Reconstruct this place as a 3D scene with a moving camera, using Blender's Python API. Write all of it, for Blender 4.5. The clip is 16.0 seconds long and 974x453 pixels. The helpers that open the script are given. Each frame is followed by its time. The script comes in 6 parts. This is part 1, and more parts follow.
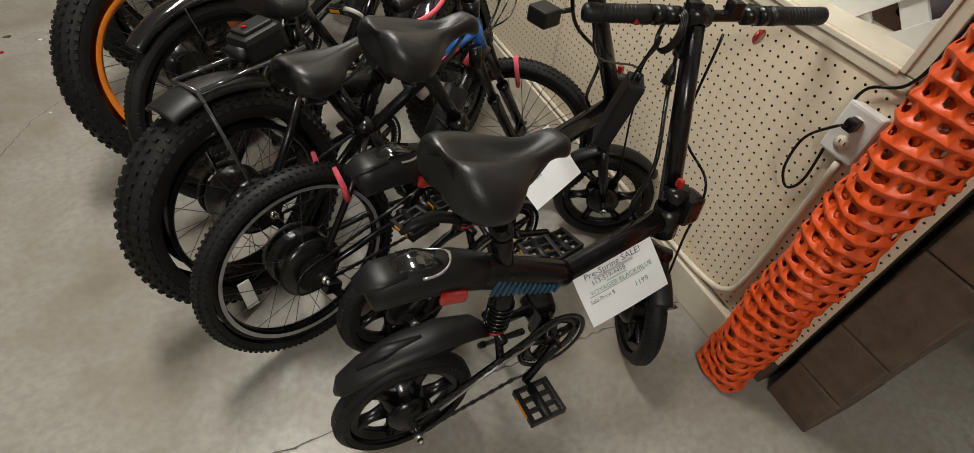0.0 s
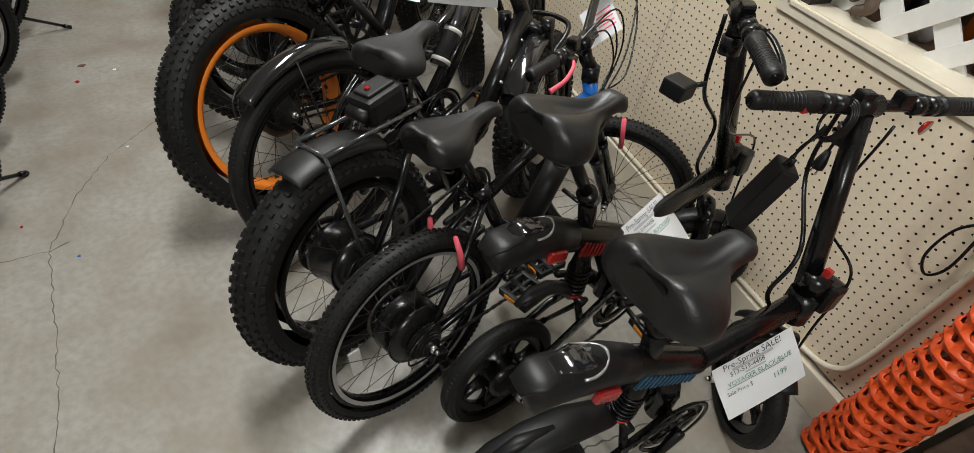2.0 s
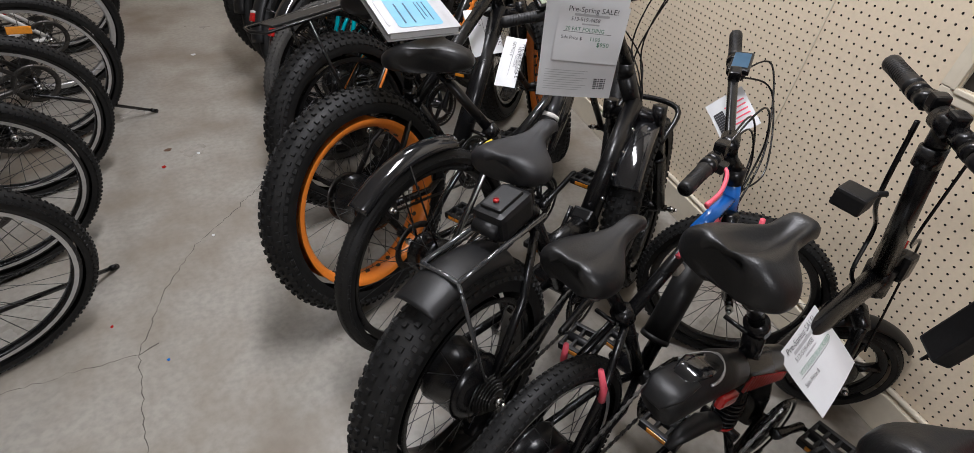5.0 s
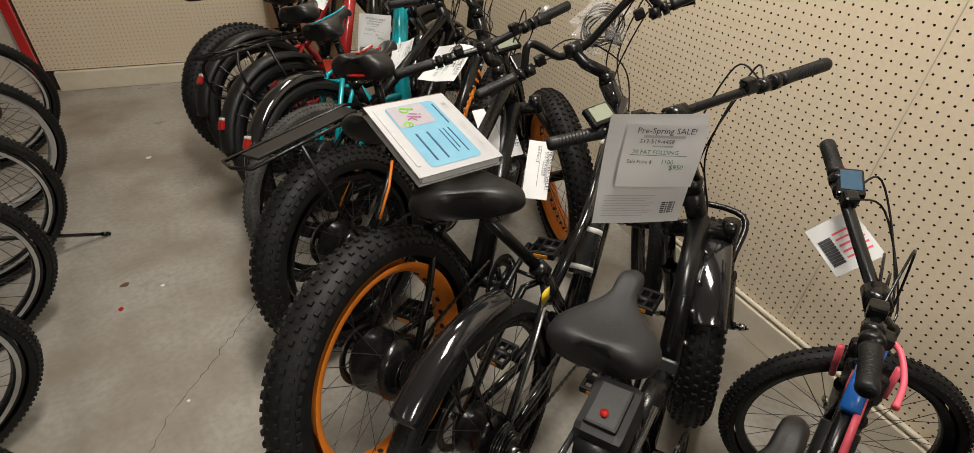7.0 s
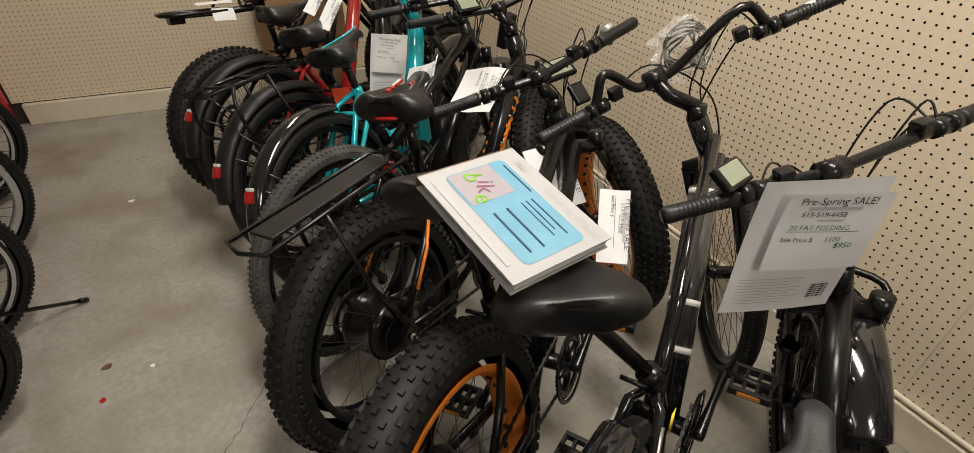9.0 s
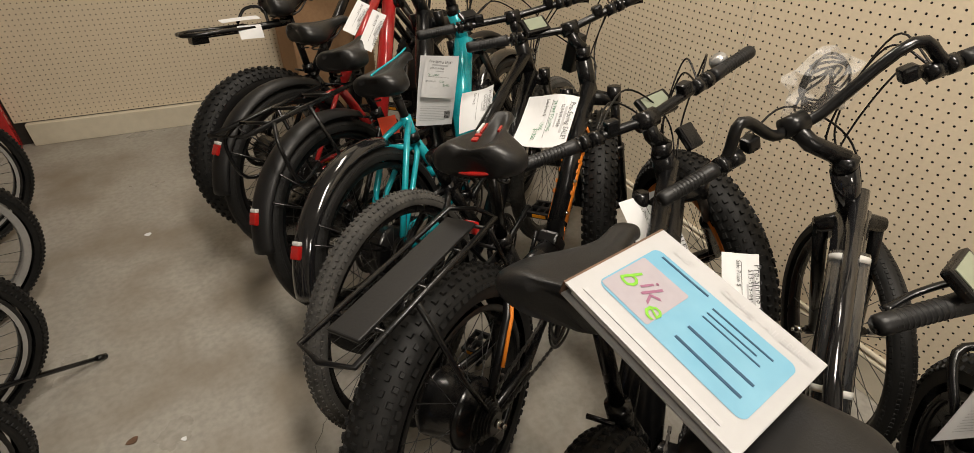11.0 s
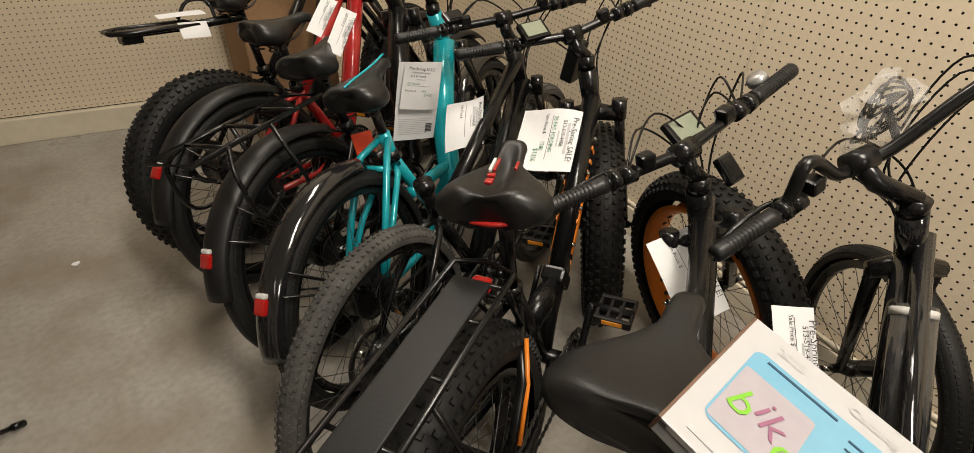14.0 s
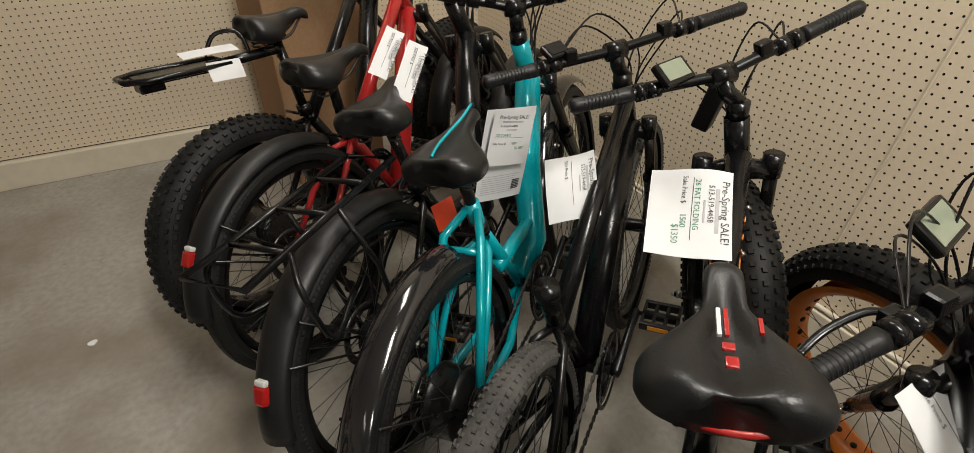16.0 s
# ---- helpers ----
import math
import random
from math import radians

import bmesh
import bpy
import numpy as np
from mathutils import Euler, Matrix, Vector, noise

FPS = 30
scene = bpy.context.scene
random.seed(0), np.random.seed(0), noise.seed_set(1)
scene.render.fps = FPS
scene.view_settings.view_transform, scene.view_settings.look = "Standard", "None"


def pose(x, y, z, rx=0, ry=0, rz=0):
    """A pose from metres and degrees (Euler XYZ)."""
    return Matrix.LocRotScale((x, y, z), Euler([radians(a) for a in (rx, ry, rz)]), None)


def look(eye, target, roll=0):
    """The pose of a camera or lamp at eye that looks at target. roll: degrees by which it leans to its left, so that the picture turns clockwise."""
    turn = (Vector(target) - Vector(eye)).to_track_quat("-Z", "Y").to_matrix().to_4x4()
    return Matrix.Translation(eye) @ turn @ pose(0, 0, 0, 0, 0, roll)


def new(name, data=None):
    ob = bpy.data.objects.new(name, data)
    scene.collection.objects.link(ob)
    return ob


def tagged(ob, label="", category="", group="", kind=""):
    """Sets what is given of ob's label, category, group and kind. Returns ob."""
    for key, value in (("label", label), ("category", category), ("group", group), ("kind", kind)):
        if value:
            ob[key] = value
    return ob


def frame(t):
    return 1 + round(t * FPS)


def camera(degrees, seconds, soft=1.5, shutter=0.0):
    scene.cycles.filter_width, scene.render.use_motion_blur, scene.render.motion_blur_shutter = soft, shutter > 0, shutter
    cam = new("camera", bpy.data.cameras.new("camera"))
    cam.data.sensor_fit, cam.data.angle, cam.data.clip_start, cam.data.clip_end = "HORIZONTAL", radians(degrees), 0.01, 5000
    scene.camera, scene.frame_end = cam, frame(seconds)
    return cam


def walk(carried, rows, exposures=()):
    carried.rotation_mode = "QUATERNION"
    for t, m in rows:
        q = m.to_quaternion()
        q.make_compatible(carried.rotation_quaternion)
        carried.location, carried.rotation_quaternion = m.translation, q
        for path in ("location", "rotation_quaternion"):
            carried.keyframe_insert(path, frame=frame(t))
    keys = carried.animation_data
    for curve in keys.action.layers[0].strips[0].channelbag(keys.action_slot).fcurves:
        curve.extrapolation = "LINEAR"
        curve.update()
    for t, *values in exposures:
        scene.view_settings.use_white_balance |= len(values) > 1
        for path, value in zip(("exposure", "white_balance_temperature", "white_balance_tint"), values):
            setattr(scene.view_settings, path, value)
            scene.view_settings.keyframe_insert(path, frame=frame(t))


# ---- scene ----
cam = camera(87.0, 16.0, soft=0.75)
PATH = [
    (0.0, (0.011, 0.018, 1.353), (0.629, 1.066, 0.025), 8.4),
    (0.5, (-0.071, 0.11, 1.35), (0.534, 1.165, 0.023), 9.3),
    (1.0, (-0.189, 0.184, 1.373), (0.419, 1.246, 0.053), 9.8),
    (1.5, (-0.205, 0.218, 1.39), (0.409, 1.304, 0.092), 9.9),
    (2.0, (-0.186, 0.24, 1.377), (0.421, 1.341, 0.089), 9.5),
    (2.5, (-0.147, 0.247, 1.365), (0.44, 1.349, 0.069), 8.8),
    (3.0, (-0.113, 0.259, 1.356), (0.427, 1.384, 0.059), 7.4),
    (3.5, (-0.106, 0.302, 1.349), (0.384, 1.472, 0.072), 5.7),
    (4.0, (-0.175, 0.364, 1.374), (0.308, 1.581, 0.14), 4.9),
    (4.5, (-0.282, 0.436, 1.392), (0.23, 1.677, 0.192), 5.0),
    (5.0, (-0.327, 0.509, 1.392), (0.203, 1.756, 0.206), 5.2),
    (5.2, (-0.323, 0.574, 1.389), (0.209, 1.816, 0.2), 5.2),
    (7.3, (-0.397, 0.98, 1.423), (0.293, 2.268, 0.372), 2.6),
    (7.5, (-0.406, 0.995, 1.419), (0.291, 2.283, 0.372), 2.3),
    (8.0, (-0.376, 1.11, 1.399), (0.31, 2.406, 0.356), 1.6),
    (8.5, (-0.34, 1.228, 1.385), (0.332, 2.523, 0.331), 1.2),
    (9.0, (-0.392, 1.344, 1.381), (0.31, 2.621, 0.324), 1.8),
    (9.5, (-0.482, 1.471, 1.392), (0.247, 2.739, 0.342), 2.1),
    (10.0, (-0.464, 1.555, 1.4), (0.255, 2.839, 0.364), 1.5),
    (10.2, (-0.45, 1.581, 1.396), (0.249, 2.876, 0.36), 1.5),
    (12.3, (-0.507, 1.795, 1.379), (0.253, 2.989, 0.266), 3.2),
    (12.5, (-0.503, 1.812, 1.373), (0.273, 2.999, 0.264), 3.8),
    (13.0, (-0.452, 1.865, 1.366), (0.337, 3.055, 0.27), 4.0),
    (13.5, (-0.408, 1.903, 1.351), (0.391, 3.091, 0.26), 4.2),
    (14.0, (-0.447, 1.925, 1.366), (0.375, 3.098, 0.276), 4.2),
    (14.5, (-0.507, 1.985, 1.368), (0.323, 3.153, 0.279), 3.8),
    (15.0, (-0.457, 2.114, 1.353), (0.353, 3.29, 0.257), 3.2),
    (15.5, (-0.408, 2.25, 1.346), (0.384, 3.422, 0.233), 2.7),
    (16.0, (-0.44, 2.383, 1.347), (0.344, 3.559, 0.232), 2.2),
]
walk(cam, [(t, look(eye, target, roll)) for t, eye, target, roll in PATH],
     [(0.0, 0.0, 6300, 9), (1.5, 0.14, 5950, 8), (4.6, 0.14, 5900, 9), (5.0, 0.08, 5750, 15), (5.4, 0.0, 6100, 11), (7.3, -0.05, 6550, 11), (10.0, -0.03, 6800, 12),
      (12.5, 0.0, 6950, 12), (14.5, 0.02, 6900, 12), (15.3, 0.0, 6700, 11), (16.0, 0.0, 6450, 10)])

# ---- world, lights, exposure ----
world = bpy.data.worlds.new("world")
scene.world = world
world.use_nodes = True
world.node_tree.nodes["Background"].inputs[0].default_value = (0.9, 0.93, 1.0, 1)
world.node_tree.nodes["Background"].inputs[1].default_value = 0.02
scene.view_settings.exposure = 0.0


def area_lamp(x, y, z, sx, sy, watts, colour):
    data = bpy.data.lights.new("added_area_light", "AREA")
    data.shape, data.size, data.size_y, data.energy, data.color = "RECTANGLE", sx, sy, watts, colour
    ob = new("added_area_light", data)
    ob.matrix_world = pose(x, y, z)
    return ob


# unseen overhead lamps, added and placed to balance brightness; the last brightens the shelf
LAMPS = [(0.1, 1.75, 76), (0.25, 4.0, 29), (-2.6, 0.4, 5), (-0.7, -1.5, 62), (1.48, 0.8, 7)]
for lx, ly, lw in LAMPS:
    area_lamp(lx, ly, 3.05, 0.3, 1.2, lw, (1.0, 0.95, 0.86))


# ---- materials ----
def material(name, colour, rough=0.5, metal=0.0, grain=0.0, scale=60.0, bump=0.0, stain=0.0, stain_scale=2.5, rough_var=0.0,
             tint=None, coat=0.0, spec=0.5, bump_scale=None, random_tint=0.0):
    """A principled surface with grain and stains at two scales."""
    m = bpy.data.materials.new(name)
    m.use_nodes = True
    nt = m.node_tree
    bsdf = nt.nodes["Principled BSDF"]
    bsdf.inputs["Roughness"].default_value = rough
    bsdf.inputs["Metallic"].default_value = metal
    bsdf.inputs["Coat Weight"].default_value = coat
    bsdf.inputs["Specular IOR Level"].default_value = spec
    bsdf.inputs["Coat Roughness"].default_value = 0.08
    coord = nt.nodes.new("ShaderNodeNewGeometry")

    def noise_node(s, detail=5):
        n = nt.nodes.new("ShaderNodeTexNoise")
        n.inputs["Scale"].default_value, n.inputs["Detail"].default_value = s, detail
        nt.links.new(coord.outputs["Position"], n.inputs["Vector"])
        return n

    def mix(a, b, fac):
        n = nt.nodes.new("ShaderNodeMix")
        n.data_type = "RGBA"
        for socket, value in ((n.inputs[6], a), (n.inputs[7], b)):
            if isinstance(value, tuple):
                socket.default_value = (*value[:3], 1)
            else:
                nt.links.new(value, socket)
        nt.links.new(fac, n.inputs[0])
        return n.outputs[2]

    def ramp(source, lo, hi, strength):
        n = nt.nodes.new("ShaderNodeMapRange")
        n.inputs["From Min"].default_value, n.inputs["From Max"].default_value = lo, hi
        n.inputs["To Max"].default_value = strength
        nt.links.new(source, n.inputs["Value"])
        return n.outputs["Result"]

    col = tuple(colour)
    fine = noise_node(scale)
    broad = noise_node(stain_scale, 6)
    if grain:
        dark = tuple(c * (1 - grain) for c in colour)
        col = mix(col, dark, ramp(fine.outputs["Fac"], 0.38, 0.68, 1.0))
    if stain:
        other = tint or tuple(c * 0.6 for c in colour)
        col = mix(col, other, ramp(broad.outputs["Fac"], 0.42, 0.72, stain))
    if isinstance(col, tuple):
        bsdf.inputs["Base Color"].default_value = (*col, 1)
    else:
        nt.links.new(col, bsdf.inputs["Base Color"])
    if rough_var:
        n = nt.nodes.new("ShaderNodeMapRange")
        n.inputs["From Min"].default_value, n.inputs["From Max"].default_value = 0.3, 0.7
        n.inputs["To Min"].default_value, n.inputs["To Max"].default_value = max(0.03, rough - rough_var), min(1, rough + rough_var)
        nt.links.new(broad.outputs["Fac"], n.inputs["Value"])
        nt.links.new(n.outputs["Result"], bsdf.inputs["Roughness"])
    if bump:
        source = noise_node(bump_scale, 3) if bump_scale else fine
        b = nt.nodes.new("ShaderNodeBump")
        b.inputs["Strength"].default_value, b.inputs["Distance"].default_value = bump, 0.002
        nt.links.new(source.outputs["Fac"], b.inputs["Height"])
        nt.links.new(b.outputs["Normal"], bsdf.inputs["Normal"])
    return m


CONCRETE = material("concrete", (0.335, 0.315, 0.28), 0.40, grain=0.20, scale=46, bump=0.16, stain=1.0, stain_scale=2.9, rough_var=0.16,
                    tint=(0.205, 0.172, 0.132))
CRACK = material("crack_dirt", (0.13, 0.118, 0.10), 0.95, grain=0.4, scale=200)
PEG = material("pegboard_cream", (0.71, 0.605, 0.455), 0.5, grain=0.05, scale=90, stain=0.35, stain_scale=1.3, tint=(0.62, 0.53, 0.39), rough_var=0.06,
               bump=0.05)
# near-black that puts the shade of holes, slots, gaps and voids into colour
RECESS_SHADE = material("recess_shade", (0.03, 0.025, 0.02), 0.9, grain=0.3)
CREAM = material("cream_trim_paint", (0.66, 0.60, 0.48), 0.45, grain=0.06, scale=30, stain=0.4, stain_scale=5, tint=(0.5, 0.43, 0.32), bump=0.08)
PLAIN_WALL = material("plain_wall_paint", (0.55, 0.50, 0.42), 0.7, grain=0.05, stain=0.3, stain_scale=1)
CEIL = material("ceiling_paint", (0.62, 0.60, 0.56), 0.8, grain=0.05, stain=0.2)
TIMBER = material("brown_timber", (0.125, 0.085, 0.06), 0.6, grain=0.4, scale=25, bump=0.5, stain=0.6, stain_scale=7, tint=(0.07, 0.045, 0.03))
BROWN = material("brown_board", (0.13, 0.07, 0.04), 0.6, grain=0.3, scale=40, bump=0.2, stain=0.4)
ORANGE_NET = material("orange_plastic_net", (0.66, 0.075, 0.008), 0.42, grain=0.15, scale=50, stain=0.4, stain_scale=14, tint=(0.62, 0.06, 0.005))
PINK_INNER = material("washed_cardboard_tube", (0.52, 0.36, 0.27), 0.7, grain=0.2, stain=0.4)
RUBBER = material("tyre_rubber", (0.010, 0.010, 0.010), 0.55, grain=0.35, scale=45, bump=0.3, stain=0.5, stain_scale=9, tint=(0.018, 0.0175, 0.0165), spec=0.22)
DUSTY = material("dusty_tyre_rubber", (0.045, 0.043, 0.04), 0.85, grain=0.5, scale=160, bump=0.4, stain=0.6, stain_scale=12, tint=(0.1, 0.095, 0.085))
BLACK = material("satin_black_paint", (0.005, 0.005, 0.0055), 0.26, grain=0.25, scale=120, rough_var=0.06, spec=0.4, stain=0.3, stain_scale=6)
GLOSS = material("gloss_black_paint", (0.01, 0.01, 0.011), 0.12, coat=0.6, grain=0.2, scale=20, rough_var=0.04)
MATTE = material("matte_black_plastic", (0.009, 0.009, 0.0095), 0.44, grain=0.25, scale=150, bump=0.15, spec=0.35)
VINYL = material("black_vinyl", (0.008, 0.008, 0.0085), 0.40, grain=0.2, scale=260, bump=0.22, stain=0.3, stain_scale=10, rough_var=0.07)
FABRIC = material("dark_saddle_fabric", (0.014, 0.014, 0.0155), 0.52, grain=0.3, scale=400, bump=0.3)
STEEL = material("bright_steel", (0.55, 0.55, 0.54), 0.28, metal=1.0, grain=0.15, scale=80, rough_var=0.08)
DARK_STEEL = material("dark_chain_steel", (0.09, 0.085, 0.08), 0.38, metal=0.9, grain=0.3, scale=120)
SPOKE = material("black_spoke_steel", (0.05, 0.05, 0.05), 0.35, metal=0.6)
ORANGE = material("orange_rim_paint", (0.78, 0.22, 0.02), 0.4, grain=0.1, scale=40, stain=0.3, stain_scale=8)
TEAL = material("teal_metallic_paint", (0.0, 0.37, 0.44), 0.25, metal=0.15, coat=0.6, grain=0.1, scale=90)
RED = material("red_gloss_paint", (0.42, 0.02, 0.02), 0.22, coat=0.5, grain=0.1, scale=60)
PINK = material("pink_lever_paint", (0.85, 0.12, 0.17), 0.4, grain=0.08, scale=60)
BLUE = material("blue_frame_paint", (0.02, 0.16, 0.6), 0.25, coat=0.5, grain=0.1, scale=60)
DEEP_BLUE = material("dull_blue_stripe", (0.02, 0.07, 0.13), 0.4, grain=0.2)
PAPER = material("white_paper", (0.70, 0.705, 0.715), 0.75, grain=0.03, scale=30, stain=0.2, stain_scale=6, tint=(0.63, 0.635, 0.645))
INK = material("black_ink", (0.05, 0.05, 0.055), 0.7, grain=0.1)
GREY_INK = material("grey_print", (0.45, 0.45, 0.46), 0.7, grain=0.1)
GREEN_INK = material("green_marker", (0.05, 0.22, 0.12), 0.7, grain=0.1)
SKYBLUE = material("light_blue_print", (0.13, 0.33, 0.46), 0.5, grain=0.08, scale=12, stain=0.5, stain_scale=9, tint=(0.22, 0.42, 0.53))
COVER = material("glossy_cover_board", (0.42, 0.42, 0.43), 0.35, grain=0.03, stain=0.15)
LIME = material("lime_print", (0.16, 0.42, 0.03), 0.5, grain=0.05)
MAUVE = material("mauve_print", (0.26, 0.10, 0.17), 0.5, grain=0.05)
PALE = material("pale_grey_print", (0.34, 0.31, 0.34), 0.5, grain=0.05)
REFLECT = material("red_reflector", (0.38, 0.012, 0.01), 0.2, coat=0.8, grain=0.2, scale=300, bump=0.3)
AMBER = material("amber_reflector", (0.8, 0.30, 0.02), 0.25, coat=0.5, grain=0.2, scale=300)
CARE = material("orange_red_print", (0.85, 0.08, 0.03), 0.4, grain=0.06, scale=60, stain=0.3)
CLEAR = material("clear_reflector", (0.6, 0.6, 0.58), 0.2, coat=0.5, grain=0.2, scale=300)
LCD = material("grey_green_screen", (0.24, 0.27, 0.20), 0.15, coat=0.5, grain=0.05)
SILVER = material("silver_plastic", (0.5, 0.5, 0.5), 0.3, metal=0.7, grain=0.1)
WHITE = material("white_plastic", (0.68, 0.67, 0.64), 0.35, grain=0.04, stain=0.2)
CARD = material("brown_cardboard", (0.36, 0.21, 0.11), 0.8, grain=0.12, scale=70, stain=0.3)
YELLOW = material("yellow_tag", (0.75, 0.55, 0.03), 0.5, grain=0.05)
NAVY = material("navy_cloth", (0.02, 0.035, 0.10), 0.85, grain=0.3, scale=90, bump=0.4)
GUNMETAL = material("clear_wrapped_gunmetal", (0.06, 0.062, 0.065), 0.14, metal=0.4, coat=0.9, grain=0.2, scale=30, bump=0.12, bump_scale=35)
# glow for the tubes of the added, unseen lamps
LAMP_GLOW = bpy.data.materials.new("added_lamp_glow")
LAMP_GLOW.use_nodes = True
LAMP_GLOW.node_tree.nodes["Principled BSDF"].inputs["Emission Color"].default_value = (1, 0.95, 0.87, 1)
LAMP_GLOW.node_tree.nodes["Principled BSDF"].inputs["Emission Strength"].default_value = 3.0
FILM = bpy.data.materials.new("clear_plastic_film")
FILM.use_nodes = True
_b = FILM.node_tree.nodes["Principled BSDF"]
_b.inputs["Roughness"].default_value, _b.inputs["Alpha"].default_value, _b.inputs["Base Color"].default_value = 0.06, 0.16, (0.9, 0.9, 0.9, 1)
FILM.surface_render_method = "BLENDED"


# ---- mesh building ----
class Shape:
    """Collects tubes, boxes, lathes and lofts into one mesh."""

    def __init__(self):
        self.v, self.f, self.s = [], [], []

    def add(self, verts, faces, smooth=True):
        k = len(self.v)
        self.v += [tuple(p) for p in verts]
        self.f += [tuple(i + k for i in f) for f in faces]
        self.s += [smooth] * len(faces)
        return self

    def tube(self, pts, r, seg=10, closed=False, caps=True, flat=1.0):
        """A round tube along points; r is one radius or one for each point; flat squeezes it sideways."""
        pts = [Vector(p) for p in pts]
        n = len(pts)
        radii = [r] * n if not isinstance(r, (list, tuple)) else r
        verts, up = [], None
        for i, p in enumerate(pts):
            a = pts[(i - 1) % n] if (closed or i) else pts[0]
            b = pts[(i + 1) % n] if (closed or i < n - 1) else pts[-1]
            d = (b - a).normalized()
            if up is None:
                up = Vector((0, 1, 0)) if abs(d.y) < 0.9 else Vector((0, 0, 1))
            side = d.cross(up).normalized()
            up = side.cross(d).normalized()
            for j in range(seg):
                w = math.tau * j / seg
                verts.append(p + side * math.cos(w) * radii[i] + up * math.sin(w) * radii[i] * flat)
        faces = []
        for i in range(n if closed else n - 1):
            k = (i + 1) % n
            for j in range(seg):
                m = (j + 1) % seg
                faces.append((i * seg + j, i * seg + m, k * seg + m, k * seg + j))
        if caps and not closed:
            faces += [tuple(range(seg))[::-1], tuple((n - 1) * seg + j for j in range(seg))]
        return self.add(verts, faces)

    def curve(self, pts, r, seg=8, steps=6, **kw):
        """A tube along a smooth curve through the points."""
        p = [Vector(q) for q in pts]
        p = [2 * p[0] - p[1]] + p + [2 * p[-1] - p[-2]]
        out = []
        for i in range(1, len(p) - 2):
            for k in range(steps):
                t = k / steps
                out.append(0.5 * ((2 * p[i]) + (p[i + 1] - p[i - 1]) * t + (2 * p[i - 1] - 5 * p[i] + 4 * p[i + 1] - p[i + 2]) * t * t
                                  + (3 * p[i] - p[i - 1] - 3 * p[i + 1] + p[i + 2]) * t ** 3))
        out.append(p[-2])
        return self.tube(out, r, seg, **kw)

    def box(self, m, sx, sy, sz, bevel=0.0):
        """A box with chamfered edges, at the pose m."""
        b = min(bevel, sx * 0.45, sy * 0.45, sz * 0.45)
        if b <= 0:
            vs = [(x * sx / 2, y * sy / 2, z * sz / 2) for x in (-1, 1) for y in (-1, 1) for z in (-1, 1)]
            fs = [(0, 1, 3, 2), (4, 6, 7, 5), (0, 4, 5, 1), (2, 3, 7, 6), (0, 2, 6, 4), (1, 5, 7, 3)]
            return self.add([m @ Vector(p) for p in vs], fs, False)
        bm = bmesh.new()
        bmesh.ops.create_cube(bm, size=1)
        bmesh.ops.scale(bm, vec=(sx, sy, sz), verts=bm.verts)
        bmesh.ops.bevel(bm, geom=bm.edges[:], offset=b, segments=2, affect="EDGES", profile=0.6)
        bm.verts.index_update()
        vs, fs = [m @ v.co for v in bm.verts], [tuple(v.index for v in f.verts) for f in bm.faces]
        bm.free()
        return self.add(vs, fs, False)

    def lathe(self, profile, seg=48, m=Matrix(), arc=None, closed=False):
        """Turns (radius, sideways) points about the y axis; arc: (from, to) degrees, measured from the front upwards."""
        n = len(profile)
        a0, a1 = arc or (0, 360)
        rings = seg + (1 if arc else 0)
        verts = []
        for i in range(rings):
            w = radians(a0 + (a1 - a0) * i / seg)
            verts += [m @ Vector((r * math.cos(w), y, r * math.sin(w))) for r, y in profile]
        faces = []
        for i in range(seg):
            k = (i + 1) % rings
            for j in range(n if closed else n - 1):
                q = (j + 1) % n
                faces.append((i * n + j, k * n + j, k * n + q, i * n + q))
        return self.add(verts, faces)

    def mesh(self, name, mat):
        me = bpy.data.meshes.new(name)
        me.from_pydata(self.v, [], self.f)
        me.polygons.foreach_set("use_smooth", self.s)
        me.materials.append(mat)
        bm = bmesh.new()
        bm.from_mesh(me)
        bmesh.ops.recalc_face_normals(bm, faces=bm.faces[:])
        bm.to_mesh(me)
        bm.free()
        return me

    def part(self, name, mat, parent=None, m=None):
        ob = new(name, self.mesh(name, mat))
        if parent:
            ob.parent = parent
        if m is not None:
            ob.matrix_local = m
        return ob


def frame_between(a, b, up=(0, 0, 1)):
    """A pose at the middle of a and b with x along them."""
    a, b = Vector(a), Vector(b)
    x = (b - a).normalized()
    y = Vector(up).cross(x).normalized()
    z = x.cross(y)
    m = Matrix((x, y, z)).transposed().to_4x4()
    m.translation = (a + b) / 2
    return m


def text_mesh(body, size, name="lettering"):
    cu = bpy.data.curves.new("lettering", "FONT")
    cu.body, cu.size, cu.align_x, cu.resolution_u = body, size, "LEFT", 2
    tmp = bpy.data.objects.new("lettering_source", cu)
    scene.collection.objects.link(tmp)
    dg = bpy.context.evaluated_depsgraph_get()
    me = bpy.data.meshes.new_from_object(tmp.evaluated_get(dg))
    bpy.data.objects.remove(tmp)
    bpy.data.curves.remove(cu)
    return me


def letter(parent, body, size, m, mat):
    me = text_mesh(body, size)
    me.materials.clear()
    me.materials.append(mat)
    ob = new("lettering", me)
    ob.parent = parent
    ob.matrix_local = m
    return ob


# ---- structure ----
WALL_X, FAR_Y = 1.133, 5.07
LEFT_X, BACK_Y, CEIL_Z = -4.2, -3.6, 3.2
PITCH = 0.0254

